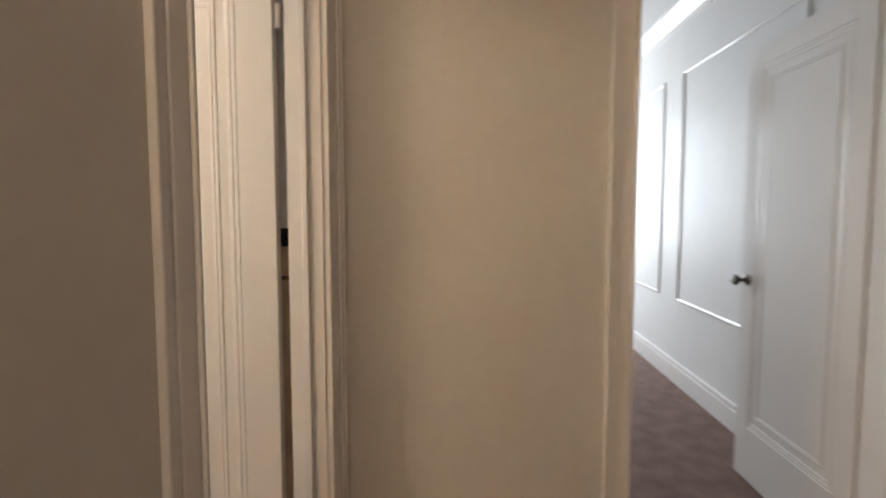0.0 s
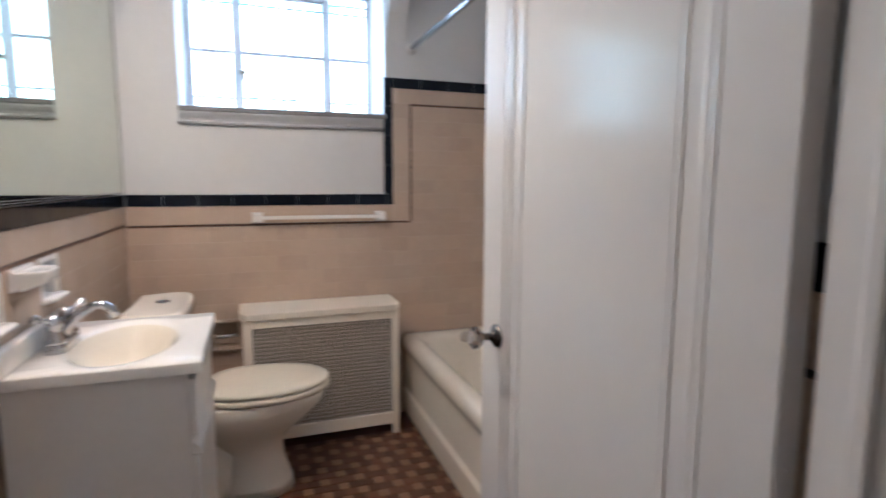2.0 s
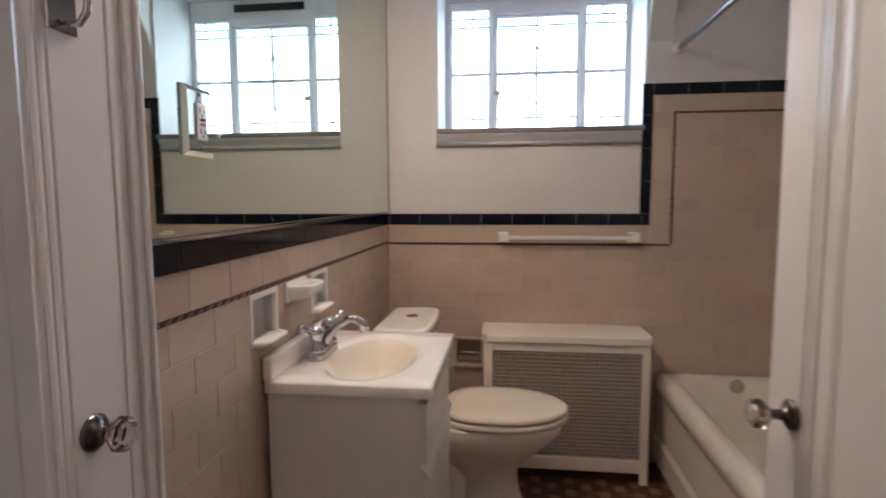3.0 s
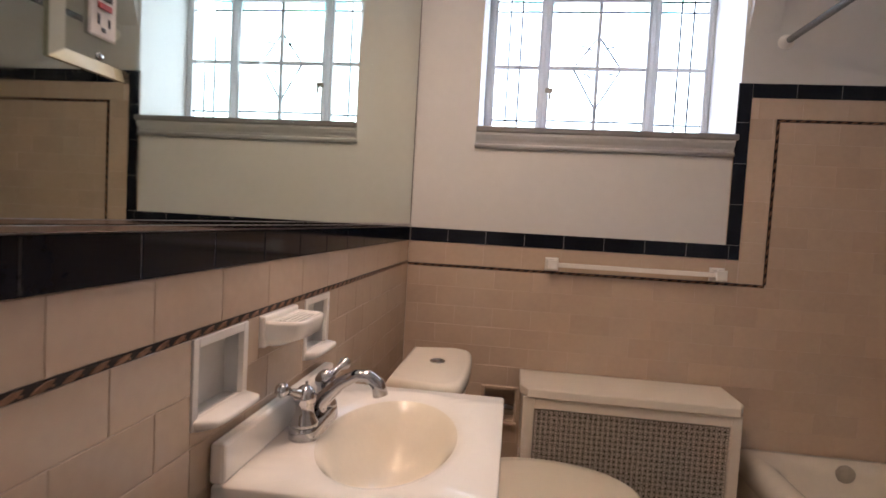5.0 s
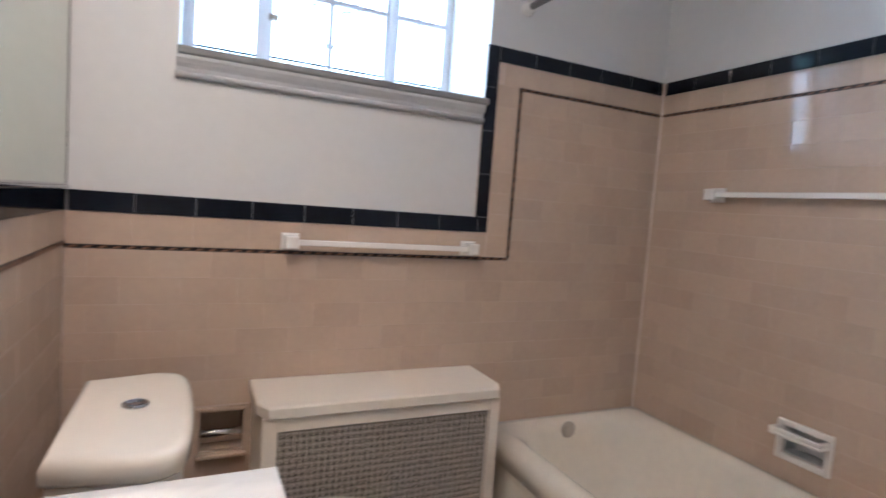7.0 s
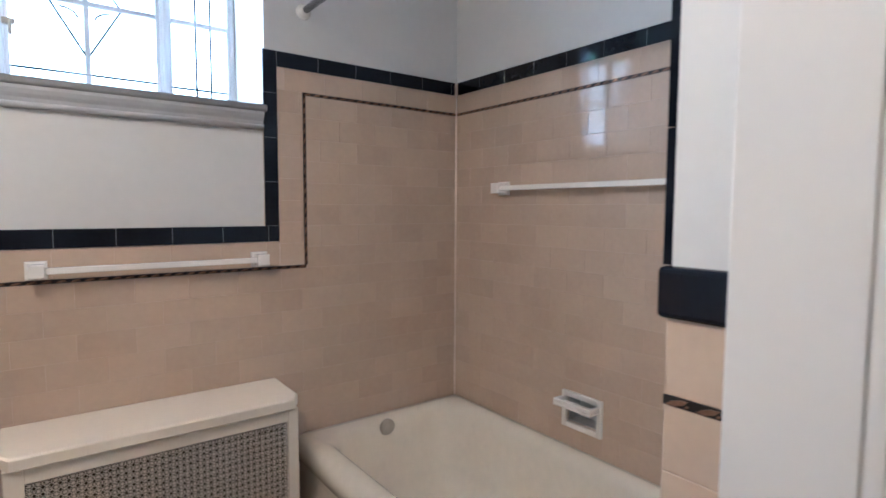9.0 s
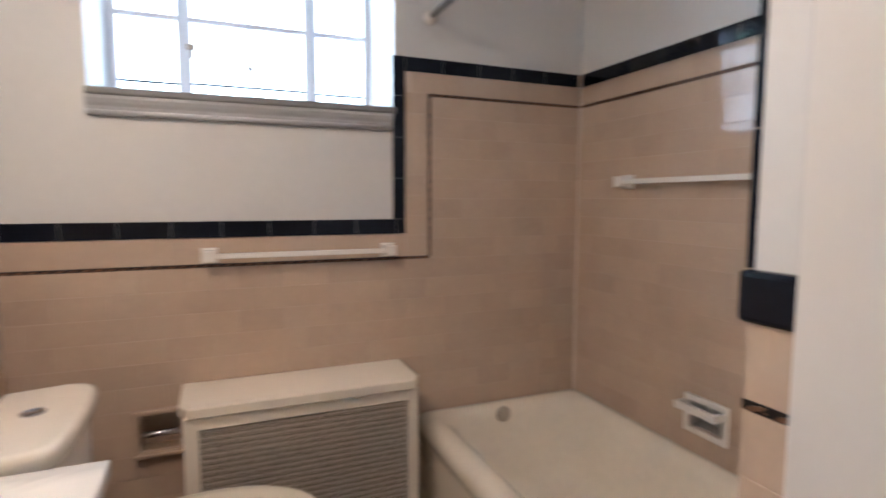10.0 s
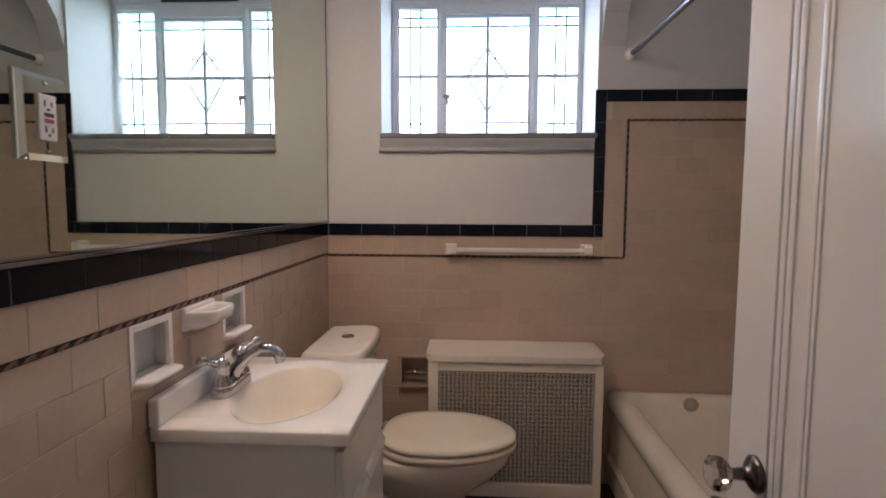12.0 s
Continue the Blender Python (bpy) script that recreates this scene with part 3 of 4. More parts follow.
for z in (1.434, 1.473):
    part("slot", boxes((0.0166, 0.0172, OY - 0.008, OY - 0.0055, z, z + 0.010), (0.0166, 0.0172, OY + 0.0055, OY + 0.008, z, z + 0.008), (0.0166, 0.0172, OY - 0.0025, OY + 0.0025, z - 0.006, z - 0.002)), M_BLK, sock)
part("test_button", boxes((0.0166, 0.0185, OY - 0.009, OY + 0.009, 1.458, 1.464), bevel=0.0006, seg=1), M_BLK, sock)
part("reset_button", boxes((0.0166, 0.0185, OY - 0.009, OY + 0.009, 1.449, 1.455), bevel=0.0006, seg=1), M_RED, sock, "red reset button")
for z in (1.405, 1.509):
    part("screw", lathe([(0.0035, 0.0126), (0.0035, 0.014), (0.002, 0.0146)], (0, OY, z), "x", 12), M_CHROME, outlet)

# ---- vanity ----
VX, VY0, VY1, VZ = 0.425, 1.502, 2.028, 0.862
vanity = thing("vanity_cabinet", (0.2, 1.765, 0), "white laminate vanity cabinet with finger-pull fronts", "vanity")
for a, b in ((VY0 + 0.012, VY0 + 0.028), (VY1 - 0.028, VY1 - 0.012)):
    part("side_panel", boxes((0.012, 0.392, a, b, 0.08, VZ - 0.0285), bevel=0.0012, seg=1), M_CABINET, vanity)
part("face_frame", boxes((0.376, 0.392, VY0 + 0.0285, VY1 - 0.0285, 0.08, VZ - 0.0285)), M_CABINET, vanity)
part("bottom", boxes((0.012, 0.3755, VY0 + 0.0285, VY1 - 0.0285, 0.08, 0.096)), M_CABINET, vanity)
part("plinth", boxes((0.012, 0.34, VY0 + 0.02, VY1 - 0.02, 0.001, 0.0795)), M_CABINET, vanity)
part("drawer_front", boxes((0.3925, 0.410, VY0 + 0.016, VY1 - 0.016, 0.665, 0.815), bevel=0.002), M_CABINET, vanity)
mid = (VY0 + VY1) / 2
for a, b in ((VY0 + 0.016, mid - 0.002), (mid + 0.002, VY1 - 0.016)):
    d = part("door", boxes((0.3925, 0.410, a, b, 0.10, 0.62), bevel=0.002), M_CABINET, vanity)
    part("finger_pull", loft([[(0.393, y, 0.622), (0.393, y, 0.655), (0.412, y, 0.640), (0.418, y, 0.622)] for y in (a, b)], sm=False), M_CABINET, d, "bevelled white finger pull")

sink = thing("sink_top", (0.2, 1.765, VZ), "white cultured marble sink top with a yellowed oval basin", "sink")
CX, CY, AX, AY = 0.215, 1.764, 0.130, 0.206
N = 48
X0, X1 = 0.010, VX
rim = []
for i in range(N):
    a = 2 * math.pi * i / N
    c, s = math.cos(a), math.sin(a)
    k = min((X1 - CX) / c if c > 1e-6 else (X0 - CX) / c if c < -1e-6 else 9, (VY1 - CY) / s if s > 1e-6 else (VY0 - CY) / s if s < -1e-6 else 9)
    rim.append((CX + k * c, CY + k * s))
for cx, cy in ((X0, VY0), (X0, VY1), (X1, VY0), (X1, VY1)):
    j = min(range(N), key=lambda i: (rim[i][0] - cx) ** 2 + (rim[i][1] - cy) ** 2)
    rim[j] = (cx, cy)


def oval(fx, z, dx=0.0):
    return [(CX + dx + AX * fx * math.cos(2 * math.pi * i / N), CY + AY * fx * math.sin(2 * math.pi * i / N), z) for i in range(N)]


top = loft([[(x, y, VZ - 0.028) for x, y in rim], [(x, y, VZ - 0.004) for x, y in rim], [(CX + (x - CX) * 0.985, CY + (y - CY) * 0.99, VZ) for x, y in rim], oval(1.14, VZ - 0.0004), oval(1.09, VZ - 0.0016), oval(1.03, VZ - 0.0048), oval(0.98, VZ - 0.0095)], False, False)
part("worktop", top, M_MARBLE, sink)
part("basin", loft([oval(0.98, VZ - 0.0095), oval(0.93, VZ - 0.0175), oval(0.87, VZ - 0.030), oval(0.79, VZ - 0.049), oval(0.69, VZ - 0.073), oval(0.57, VZ - 0.097), oval(0.43, VZ - 0.117), oval(0.27, VZ - 0.130), oval(0.12, VZ - 0.135)], False, True), M_BASIN, sink, "yellowed cream basin")
part("drain", lathe([(0.022, -0.1345), (0.022, -0.132), (0.017, -0.131), (0.004, -0.130)], (CX, CY, VZ), "z", 20), M_CHROME, sink, "chrome drain")
part("backsplash", boxes((0.004, 0.028, VY0 + 0.002, VY1 - 0.045, VZ - 0.002, 0.922), bevel=0.006), M_MARBLE, sink)

faucet = thing("faucet", (0.075, 1.77, VZ), "chrome two-handle faucet with a long arched spout", "faucet")
FXc, FYc = 0.072, 1.748
base = []
for z, g in ((VZ, 1.0), (VZ + 0.018, 0.97), (VZ + 0.026, 0.80)):
    base.append([(FXc + 0.027 * g * math.cos(a), FYc + (0.052 if math.sin(a) > 0 else -0.052) * (abs(math.sin(a)) > 1e-9) + 0.027 * g * math.sin(a), z) for a in [2 * math.pi * i / 32 for i in range(32)]])
part("base_plate", loft(base), M_CHROME, faucet)
for s in (-1, 1):
    y = FYc + s * 0.052
    st = part("handle", lathe([(0.026, VZ + 0.024), (0.0245, VZ + 0.030), (0.018, VZ + 0.044), (0.0155, VZ + 0.058), (0.017, VZ + 0.064), (0.0205, VZ + 0.068), (0.0205, VZ + 0.078), (0.015, VZ + 0.088), (0.008, VZ + 0.094), (0.003, VZ + 0.096)], (FXc, y, 0), "z", 24), M_CHROME, faucet)
    lv = [(FXc + s * 0.45 * d, y + s * 0.89 * d, VZ + 0.076 + 0.42 * d) for d in (0.0, 0.018, 0.034, 0.044, 0.052, 0.060, 0.064)]
    part("lever", tube(lv, [0.010, 0.009, 0.0065, 0.009, 0.0135, 0.010, 0.003], 14), M_CHROME, st)
part("spout", tube([(FXc, FYc, VZ + 0.02), (FXc + 0.01, FYc, VZ + 0.05), (FXc + 0.045, FYc + 0.004, VZ + 0.085), (FXc + 0.075, FYc + 0.008, VZ + 0.103), (FXc + 0.098, FYc + 0.010, VZ + 0.103), (FXc + 0.116, FYc + 0.012, VZ + 0.09), (FXc + 0.122, FYc + 0.013, VZ + 0.068)], [0.021, 0.0165, 0.0125, 0.0115, 0.012, 0.0135, 0.0150], 16), M_CHROME, faucet)
part("lift_rod", tube([(FXc - 0.018, FYc, VZ + 0.022), (FXc - 0.018, FYc, VZ + 0.085)], 0.003, 8), M_CHROME, faucet)

# ---- ceramic fittings on the west wall ----


def shelf_rings(y0, y1, levels, x0=0.0022, n=14):
    """Plan outlines of a bowed shelf on the wall x = 0: (height, depth, inset at the ends) each."""
    rings = []
    for z, depth, ins, *back in levels:
        a, b = y0 + ins, y1 - ins
        xb = x0 + (back[0] if back else 0.0)
        ring = [(xb, a, z)]
        for i in range(n + 1):
            t = -1 + 2 * i / n
            ring.append((xb + (depth - xb + x0) * (1 - abs(t) ** 7) ** 0.5 + 0.0004, (a + b) / 2 + (b - a) / 2 * t, z))
        ring.append((xb, b, z))
        rings.append(ring)
    return rings


def wall_niche(y0, y1, z0, z1, lip, label):
    n = thing("wall_niche", (0, (y0 + y1) / 2, z0), label, "wall niche", "ceramic fittings over the sink")
    f = 0.014
    part("frame", boxes((-W, 0.0025, y0, y0 + f, z0, z1), (-W, 0.0025, y1 - f, y1, z0, z1), (-W, 0.0025, y0 + f, y1 - f, z1 - f, z1), (-W, 0.0025, y0 + f, y1 - f, z0, z0 + f), bevel=0.0012), M_CERAMIC, n)
    part("recess", boxes((-0.035, -0.031, y0 + 0.012, y1 - 0.012, z0 + 0.012, z1 - 0.012), (-0.031, -W - 0.0002, y0 + 0.0105, y0 + 0.014, z0 + 0.0145, z1 - 0.0145), (-0.031, -W - 0.0002, y1 - 0.014, y1 - 0.0105, z0 + 0.0145, z1 - 0.0145), (-0.031, -W - 0.0002, y0 + 0.0145, y1 - 0.0145, z1 - 0.014, z1 - 0.0105), (-0.031, -W - 0.0002, y0 + 0.0145, y1 - 0.0145, z0 + 0.0105, z0 + 0.014)), M_NICHE, n, "pale grey recess")
    part("lip", loft(shelf_rings(y0 + 0.003, y1 - 0.003, ((z0 - 0.002, 0.008, 0.006), (z0 + 0.003, lip * 0.75, 0.002), (z0 + 0.009, lip, 0.0), (z0 + 0.014, lip * 0.98, 0.001), (z0 + 0.016, lip * 0.92, 0.004)), 0.0026)), M_CERAMIC, n)
    return n


wall_niche(1.461, 1.614, 0.953, 1.0825, 0.036, "white ceramic recessed wall niche with a shelf lip")
wall_niche(1.860, 2.006, 0.953, 1.0825, 0.030, "white ceramic recessed cup niche with a shelf lip")
soap = thing("soap_dish", (0, 1.73, 1.03), "white ceramic soap dish mounted on the wall", "soap dish", "ceramic fittings over the sink")
part("back_plate", boxes((-W, 0.010, 1.657, 1.803, 1.026, 1.0825), bevel=0.004), M_CERAMIC, soap)
part("tray", loft(shelf_rings(1.658, 1.802, ((1.022, 0.008, 0.034), (1.028, 0.022, 0.018), (1.036, 0.042, 0.006), (1.043, 0.058, 0.001), (1.068, 0.063, 0.0), (1.073, 0.061, 0.002, 0.001), (1.074, 0.057, 0.006, 0.003), (1.071, 0.053, 0.010, 0.005), (1.070, 0.049, 0.014, 0.007)), 0.0101)), M_CERAMIC, soap)
for i in range(4):
    part("ridge", boxes((0.023 + i * 0.009, 0.027 + i * 0.009, 1.685, 1.775, 1.0702, 1.0725), bevel=0.0012, seg=2), M_CERAMIC, soap)

# ---- toilet ----
toilet = thing("toilet", (0.45, 2.40, 0), "cream porcelain two-piece toilet with the lid down", "toilet")
TY = 2.405


def rounded(x0, x1, hw, z, bow, n=32, back=0.03):
    """Outline of a tank or lid: flat back at x0, bowed front at x1."""
    pts = [(x0, TY - hw + back, z), ]
    for i in range(n + 1):
        t = -1 + 2 * i / n
        e = abs(t) ** 12
        pts.append((x1 - bow * t * t - 0.05 * e, TY + hw * (1.06 * t - 0.06 * t ** 9) / 1.0, z))
    pts.append((x0, TY + hw - back, z))
    return pts


part("tank", loft([rounded(0.115, 0.285, 0.185, 0.40, 0.02), rounded(0.110, 0.297, 0.205, 0.46, 0.022), rounded(0.108, 0.305, 0.215, 0.776, 0.024)]), M_PORCELAIN, toilet)
lid = part("tank_lid", loft([rounded(0.106, 0.312, 0.222, 0.782, 0.016), rounded(0.102, 0.318, 0.228, 0.790, 0.016), rounded(0.102, 0.318, 0.228, 0.812, 0.016), rounded(0.106, 0.314, 0.224, 0.822, 0.016), rounded(0.111, 0.308, 0.218, 0.8265, 0.016), rounded(0.117, 0.301, 0.211, 0.8278, 0.016), rounded(0.122, 0.295, 0.205, 0.828, 0.016)]), M_PORCELAIN, toilet)
part("flush_button", lathe([(0.024, 0.8282), (0.024, 0.832), (0.020, 0.834), (0.019, 0.831), (0.004, 0.8315)], (0.214, TY + 0.012, 0), "z", 24), M_CHROME, lid, "chrome push button")


def egg(x0, x1, hw, z, n=40, back=0.35):
    """Egg outline between x0 and x1, squarer at the back."""
    out = []
    cx = x0 + (x1 - x0) * 0.44
    for i in range(n):
        a = 2 * math.pi * i / n
        c, s = math.cos(a), math.sin(a)
        if c >= 0:
            x = cx + (x1 - cx) * c
            y = hw * s
        else:
            x = cx + (cx - x0) * -abs(c) ** 0.7
            y = hw * (abs(s) ** 0.75) * (1 if s > 0 else -1)
        out.append((x, TY + y, z))
    return out


part("bowl", loft([egg(0.40, 0.685, 0.108, 0.001), egg(0.40, 0.68, 0.102, 0.05), egg(0.41, 0.65, 0.090, 0.14), egg(0.385, 0.645, 0.093, 0.21), egg(0.345, 0.68, 0.116, 0.265), egg(0.30, 0.75, 0.154, 0.315), egg(0.28, 0.815, 0.178, 0.38), egg(0.28, 0.826, 0.182, 0.423), egg(0.285, 0.82, 0.178, 0.431)]), M_PORCELAIN, toilet)
part("trapway", tube([(0.26, TY - 0.05, 0.33), (0.33, TY - 0.055, 0.27), (0.40, TY - 0.055, 0.19), (0.39, TY - 0.05, 0.09), (0.36, TY - 0.05, 0.005)], [0.06, 0.06, 0.055, 0.05, 0.055], 14), M_PORCELAIN, toilet)
part("neck", boxes((0.12, 0.34, TY - 0.10, TY + 0.10, 0.30, 0.405), bevel=0.03), M_PORCELAIN, toilet)
part("seat_ring", loft([egg(0.345, 0.838, 0.183, 0.4325), egg(0.34, 0.846, 0.190, 0.439), egg(0.34, 0.846, 0.190, 0.452), egg(0.345, 0.838, 0.184, 0.459)]), M_SEAT, toilet, "cream plastic seat")
part("seat_lid", loft([egg(0.35, 0.836, 0.182, 0.4625), egg(0.345, 0.844, 0.188, 0.468), egg(0.345, 0.844, 0.188, 0.478), egg(0.355, 0.83, 0.178, 0.486), egg(0.40, 0.78, 0.14, 0.490), egg(0.5, 0.68, 0.06, 0.491)]), M_SEAT, toilet, "cream plastic seat lid, closed")
for s in (-1, 1):
    part("seat_hinge", lathe([(0.012, -0.022), (0.014, -0.018), (0.014, 0.018), (0.012, 0.022)], (0.345, TY + s * 0.075, 0.462), "y", 16), M_SEAT, toilet)
    part("bolt_cap", lathe([(0.013, 0.0), (0.013, 0.008), (0.006, 0.016)], (0.40, TY + s * 0.112, 0.001), "z", 14), M_PORCELAIN, toilet)
hose = thing("supply_pipe", (0.0, 2.2, 0.15), "chrome water supply pipe behind the toilet", "pipe")
part("pipe", tube([(0.0, 2.24, 0.18), (0.06, 2.24, 0.18), (0.085, 2.24, 0.20), (0.10, 2.245, 0.30), (0.15, 2.26, 0.395)], 0.006, 10), M_CHROME, hose)
part("valve", lathe([(0.012, 0.03), (0.014, 0.034), (0.014, 0.07), (0.009, 0.074)], (0, 2.24, 0.18), "x", 14), M_CHROME, hose)

# ---- radiator cover ----
RX0, RX1, RY, RZ = 0.492, 1.236, 2.712, 0.687
rad = thing("radiator_cover", (0.86, 2.84, 0), "cream painted metal radiator cover with a pierced grille", "radiator cover")
c = 0.045
lip = [[(x, y, z) for x, y in ((RX0 - 0.012 + i, BY - 0.004), (RX1 + 0.012 - i, BY - 0.004), (RX1 + 0.012 - i, RY - 0.01 + c + i), (RX1 + 0.012 - c * 0.6 - i, RY - 0.014 + i), (RX0 - 0.012 + c * 0.6 + i, RY - 0.014 + i), (RX0 - 0.012 + i, RY - 0.01 + c + i))] for z, i in ((RZ - 0.034, 0.003), (RZ - 0.030, 0.0), (RZ - 0.004, 0.0), (RZ, 0.004))]
part("top", loft(lip, sm=False), M_RAD, rad)
GX0, GX1, GZ0, GZ1 = RX0 + 0.042, RX1 - 0.034, 0.115, 0.612
part("front_frame", boxes((RX0, GX0, RY, RY + 0.018, 0.001, RZ - 0.034), (GX1, RX1, RY, RY + 0.018, 0.001, RZ - 0.034), (GX0, GX1, RY, RY + 0.018, GZ1, RZ - 0.034), (GX0, GX1, RY, RY + 0.018, 0.055, GZ0), bevel=0.002, seg=1), M_RAD, rad)
for a, b in ((RX0, RX0 + 0.015), (RX1 - 0.015, RX1)):
    part("side_panel", boxes((a, b, RY + 0.0185, BY - 0.006, 0.001, RZ - 0.034)), M_RAD, rad)
P = 0.0180
nx, nz = int((GX1 - GX0) / P), int((GZ1 - GZ0) / P)
px, pz = (GX1 - GX0) / nx, (GZ1 - GZ0) / nz
verts, faces = [], []
yf = RY + 0.006
for i in range(nx):
    for j in range(nz):
        cx, cz = GX0 + (i + 0.5) * px, GZ0 + (j + 0.5) * pz
        o = len(verts)
        # octagonal opening in a square of sheet, with its rim
        for k in range(8):
            a = math.pi / 8 + k * math.pi / 4
            verts.append((cx + 0.0086 * math.cos(a), yf, cz + 0.0086 * math.sin(a)))
        for k in range(8):
            a = math.pi / 8 + k * math.pi / 4
            u, w = math.cos(a), math.sin(a)
            m = max(abs(u), abs(w))
            verts.append((cx + px / 2 * u / m, yf, cz + pz / 2 * w / m))
        for k in range(8):
            verts.append((verts[o + k][0], yf + 0.002, verts[o + k][2]))
        for k in range(8):
            n = (k + 1) % 8
            faces.append((o + k, o + n, o + 8 + n, o + 8 + k))
            faces.append((o + k, o + 16 + k, o + 16 + n, o + n))
        # rosette: a small disc held by eight spokes
        for b in range(4):
            q = len(verts)
            ca, sa = math.cos(b * math.pi / 4), math.sin(b * math.pi / 4)
            for s, t in ((-0.0084, -0.00085), (0.0084, -0.00085), (0.0084, 0.00085), (-0.0084, 0.00085)):
                verts.append((cx + s * ca - t * sa, yf + 0.0006 + b * 0.0001, cz + s * sa + t * ca))
            faces.append((q, q + 1, q + 2, q + 3))
        q = len(verts)
        for k in range(8):
            a = k * math.pi / 4
            verts.append((cx + 0.0037 * math.cos(a), yf + 0.0002, cz + 0.0037 * math.sin(a)))
        faces.append(tuple(range(q, q + 8)))
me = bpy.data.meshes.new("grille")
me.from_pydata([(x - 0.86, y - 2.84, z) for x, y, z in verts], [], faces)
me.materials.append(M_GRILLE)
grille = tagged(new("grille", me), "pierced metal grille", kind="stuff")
grille.parent = rad
# added sheet, makes the grille openings read as deep shade
part("back_plate", boxes((RX0 + 0.016, RX1 - 0.016, RY + 0.05, RY + 0.052, 0.10, 0.655)), M_SHADOW, rad, "added near-black sheet for the shade behind the grille")
radiator = thing("radiator", (0.86, 2.86, 0), "cast-iron radiator behind the grille, near-black as in shade", "radiator")
for i in range(12):
    x = RX0 + 0.05 + i * 0.057
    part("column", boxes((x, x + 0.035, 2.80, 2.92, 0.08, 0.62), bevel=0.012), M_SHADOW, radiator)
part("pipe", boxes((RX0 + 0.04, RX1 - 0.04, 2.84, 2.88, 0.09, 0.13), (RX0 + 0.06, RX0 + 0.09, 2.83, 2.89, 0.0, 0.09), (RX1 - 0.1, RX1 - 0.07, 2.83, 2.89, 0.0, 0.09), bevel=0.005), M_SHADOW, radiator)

# ---- paper holder in the north wall ----
ph = thing("paper_holder", (0.4, BY, 0.45), "tan ceramic recessed paper holder with an empty chrome roller", "paper holder")
part("frame", boxes((0.331, 0.345, BY - 0.006, BY + W, 0.453, 0.608), (0.468, 0.482, BY - 0.006, BY + W, 0.453, 0.608), (0.345, 0.468, BY - 0.006, BY + W, 0.594, 0.608), (0.345, 0.468, BY - 0.006, BY + W, 0.453, 0.469), bevel=0.003), M_TILE, ph)
part("lip", boxes((0.334, 0.479, BY - 0.024, BY - 0.0062, 0.455, 0.468), bevel=0.004), M_TILE, ph)
part("recess", boxes((0.345, 0.468, BY + W + 0.056, BY + W + 0.058, 0.469, 0.594), (0.345, 0.347, BY + W, BY + W + 0.056, 0.469, 0.594), (0.466, 0.468, BY + W, BY + W + 0.056, 0.469, 0.594), (0.347, 0.466, BY + W, BY + W + 0.056, 0.592, 0.594), (0.347, 0.466, BY + W, BY + W + 0.056, 0.469, 0.471)), M_TILE, ph, "dark brown recess")
part("roller", lathe([(0.009, -0.060), (0.012, -0.056), (0.012, 0.056), (0.009, 0.060)], (0.4065, BY + 0.014, 0.522), "x", 16), M_CHROME, ph, "chrome roller")

# ---- towel bars ----


def towel_bar(x0, x1, z, label):
    """Ceramic bar on the wall y = 0 facing -y."""
    t = thing("towel_bar", (0, 0, 0), label, "towel bar", "white ceramic towel bars")
    for x in (x0, x1):
        part("post", loft([[(x + sx * h, y, z + sz * h) for sx, sz in ((-1, -1), (1, -1), (1, 1), (-1, 1))] for y, h in ((0.0, 0.026), (-0.012, 0.026), (-0.018, 0.019), (-0.045, 0.018), (-0.058, 0.020), (-0.062, 0.016))], sm=False), M_CERAMIC, t)
    part("bar", boxes((x0 + 0.015, x1 - 0.015, -0.050, -0.032, z - 0.009, z + 0.009), bevel=0.003), M_CERAMIC, t)
    return t


towel_bar(0.578, 1.196, 1.117, "white ceramic towel bar on the tiled window wall").matrix_world = pose(0, BY - 0.0005, 0)
towel_bar(-2.64, -1.845, 1.375, "white ceramic towel bar on the tiled wall over the tub").matrix_world = pose(BX - 0.0005, 0, 0, 0, 0, -90)

# ---- shower rod ----
rod = thing("shower_rod", (1.375, 2.2, 1.992), "chrome shower curtain rod with white flanges", "shower rod")
part("rod", tube([(1.375, BY + W - 0.002, 1.992), (1.375, PY + 0.002, 1.992)], 0.0125, 16), M_ROD, rod)
for y, s in ((BY + W, -1), (PY, 1)):
    part("flange", lathe([(0.028, s * 0.0005), (0.027, s * 0.007), (0.020, s * 0.012), (0.018, s * 0.03), (0.013, s * 0.032)], (1.375, y, 1.992), "y", 24), M_CERAMIC, rod, "white flange")

# ---- bathtub ----
TX0, TX1, TY0, TY1, TZ = 1.312, BX - 0.002, PY + 0.004, BY - 0.004, 0.459
tub = thing("bathtub", (1.69, 2.2, 0), "cream enamelled built-in bathtub with a rounded rim", "bathtub")


def round_rect(x0, x1, y0, y1, r, z, n=8):
    out = []
    for cx, cy, a0 in ((x1 - r, y1 - r, 0), (x0 + r, y1 - r, 90), (x0 + r, y0 + r, 180), (x1 - r, y0 + r, 270)):
        for i in range(n + 1):
            a = radians(a0 + 90 * i / n)
            out.append((cx + r * math.cos(a), cy + r * math.sin(a), z))
    return out


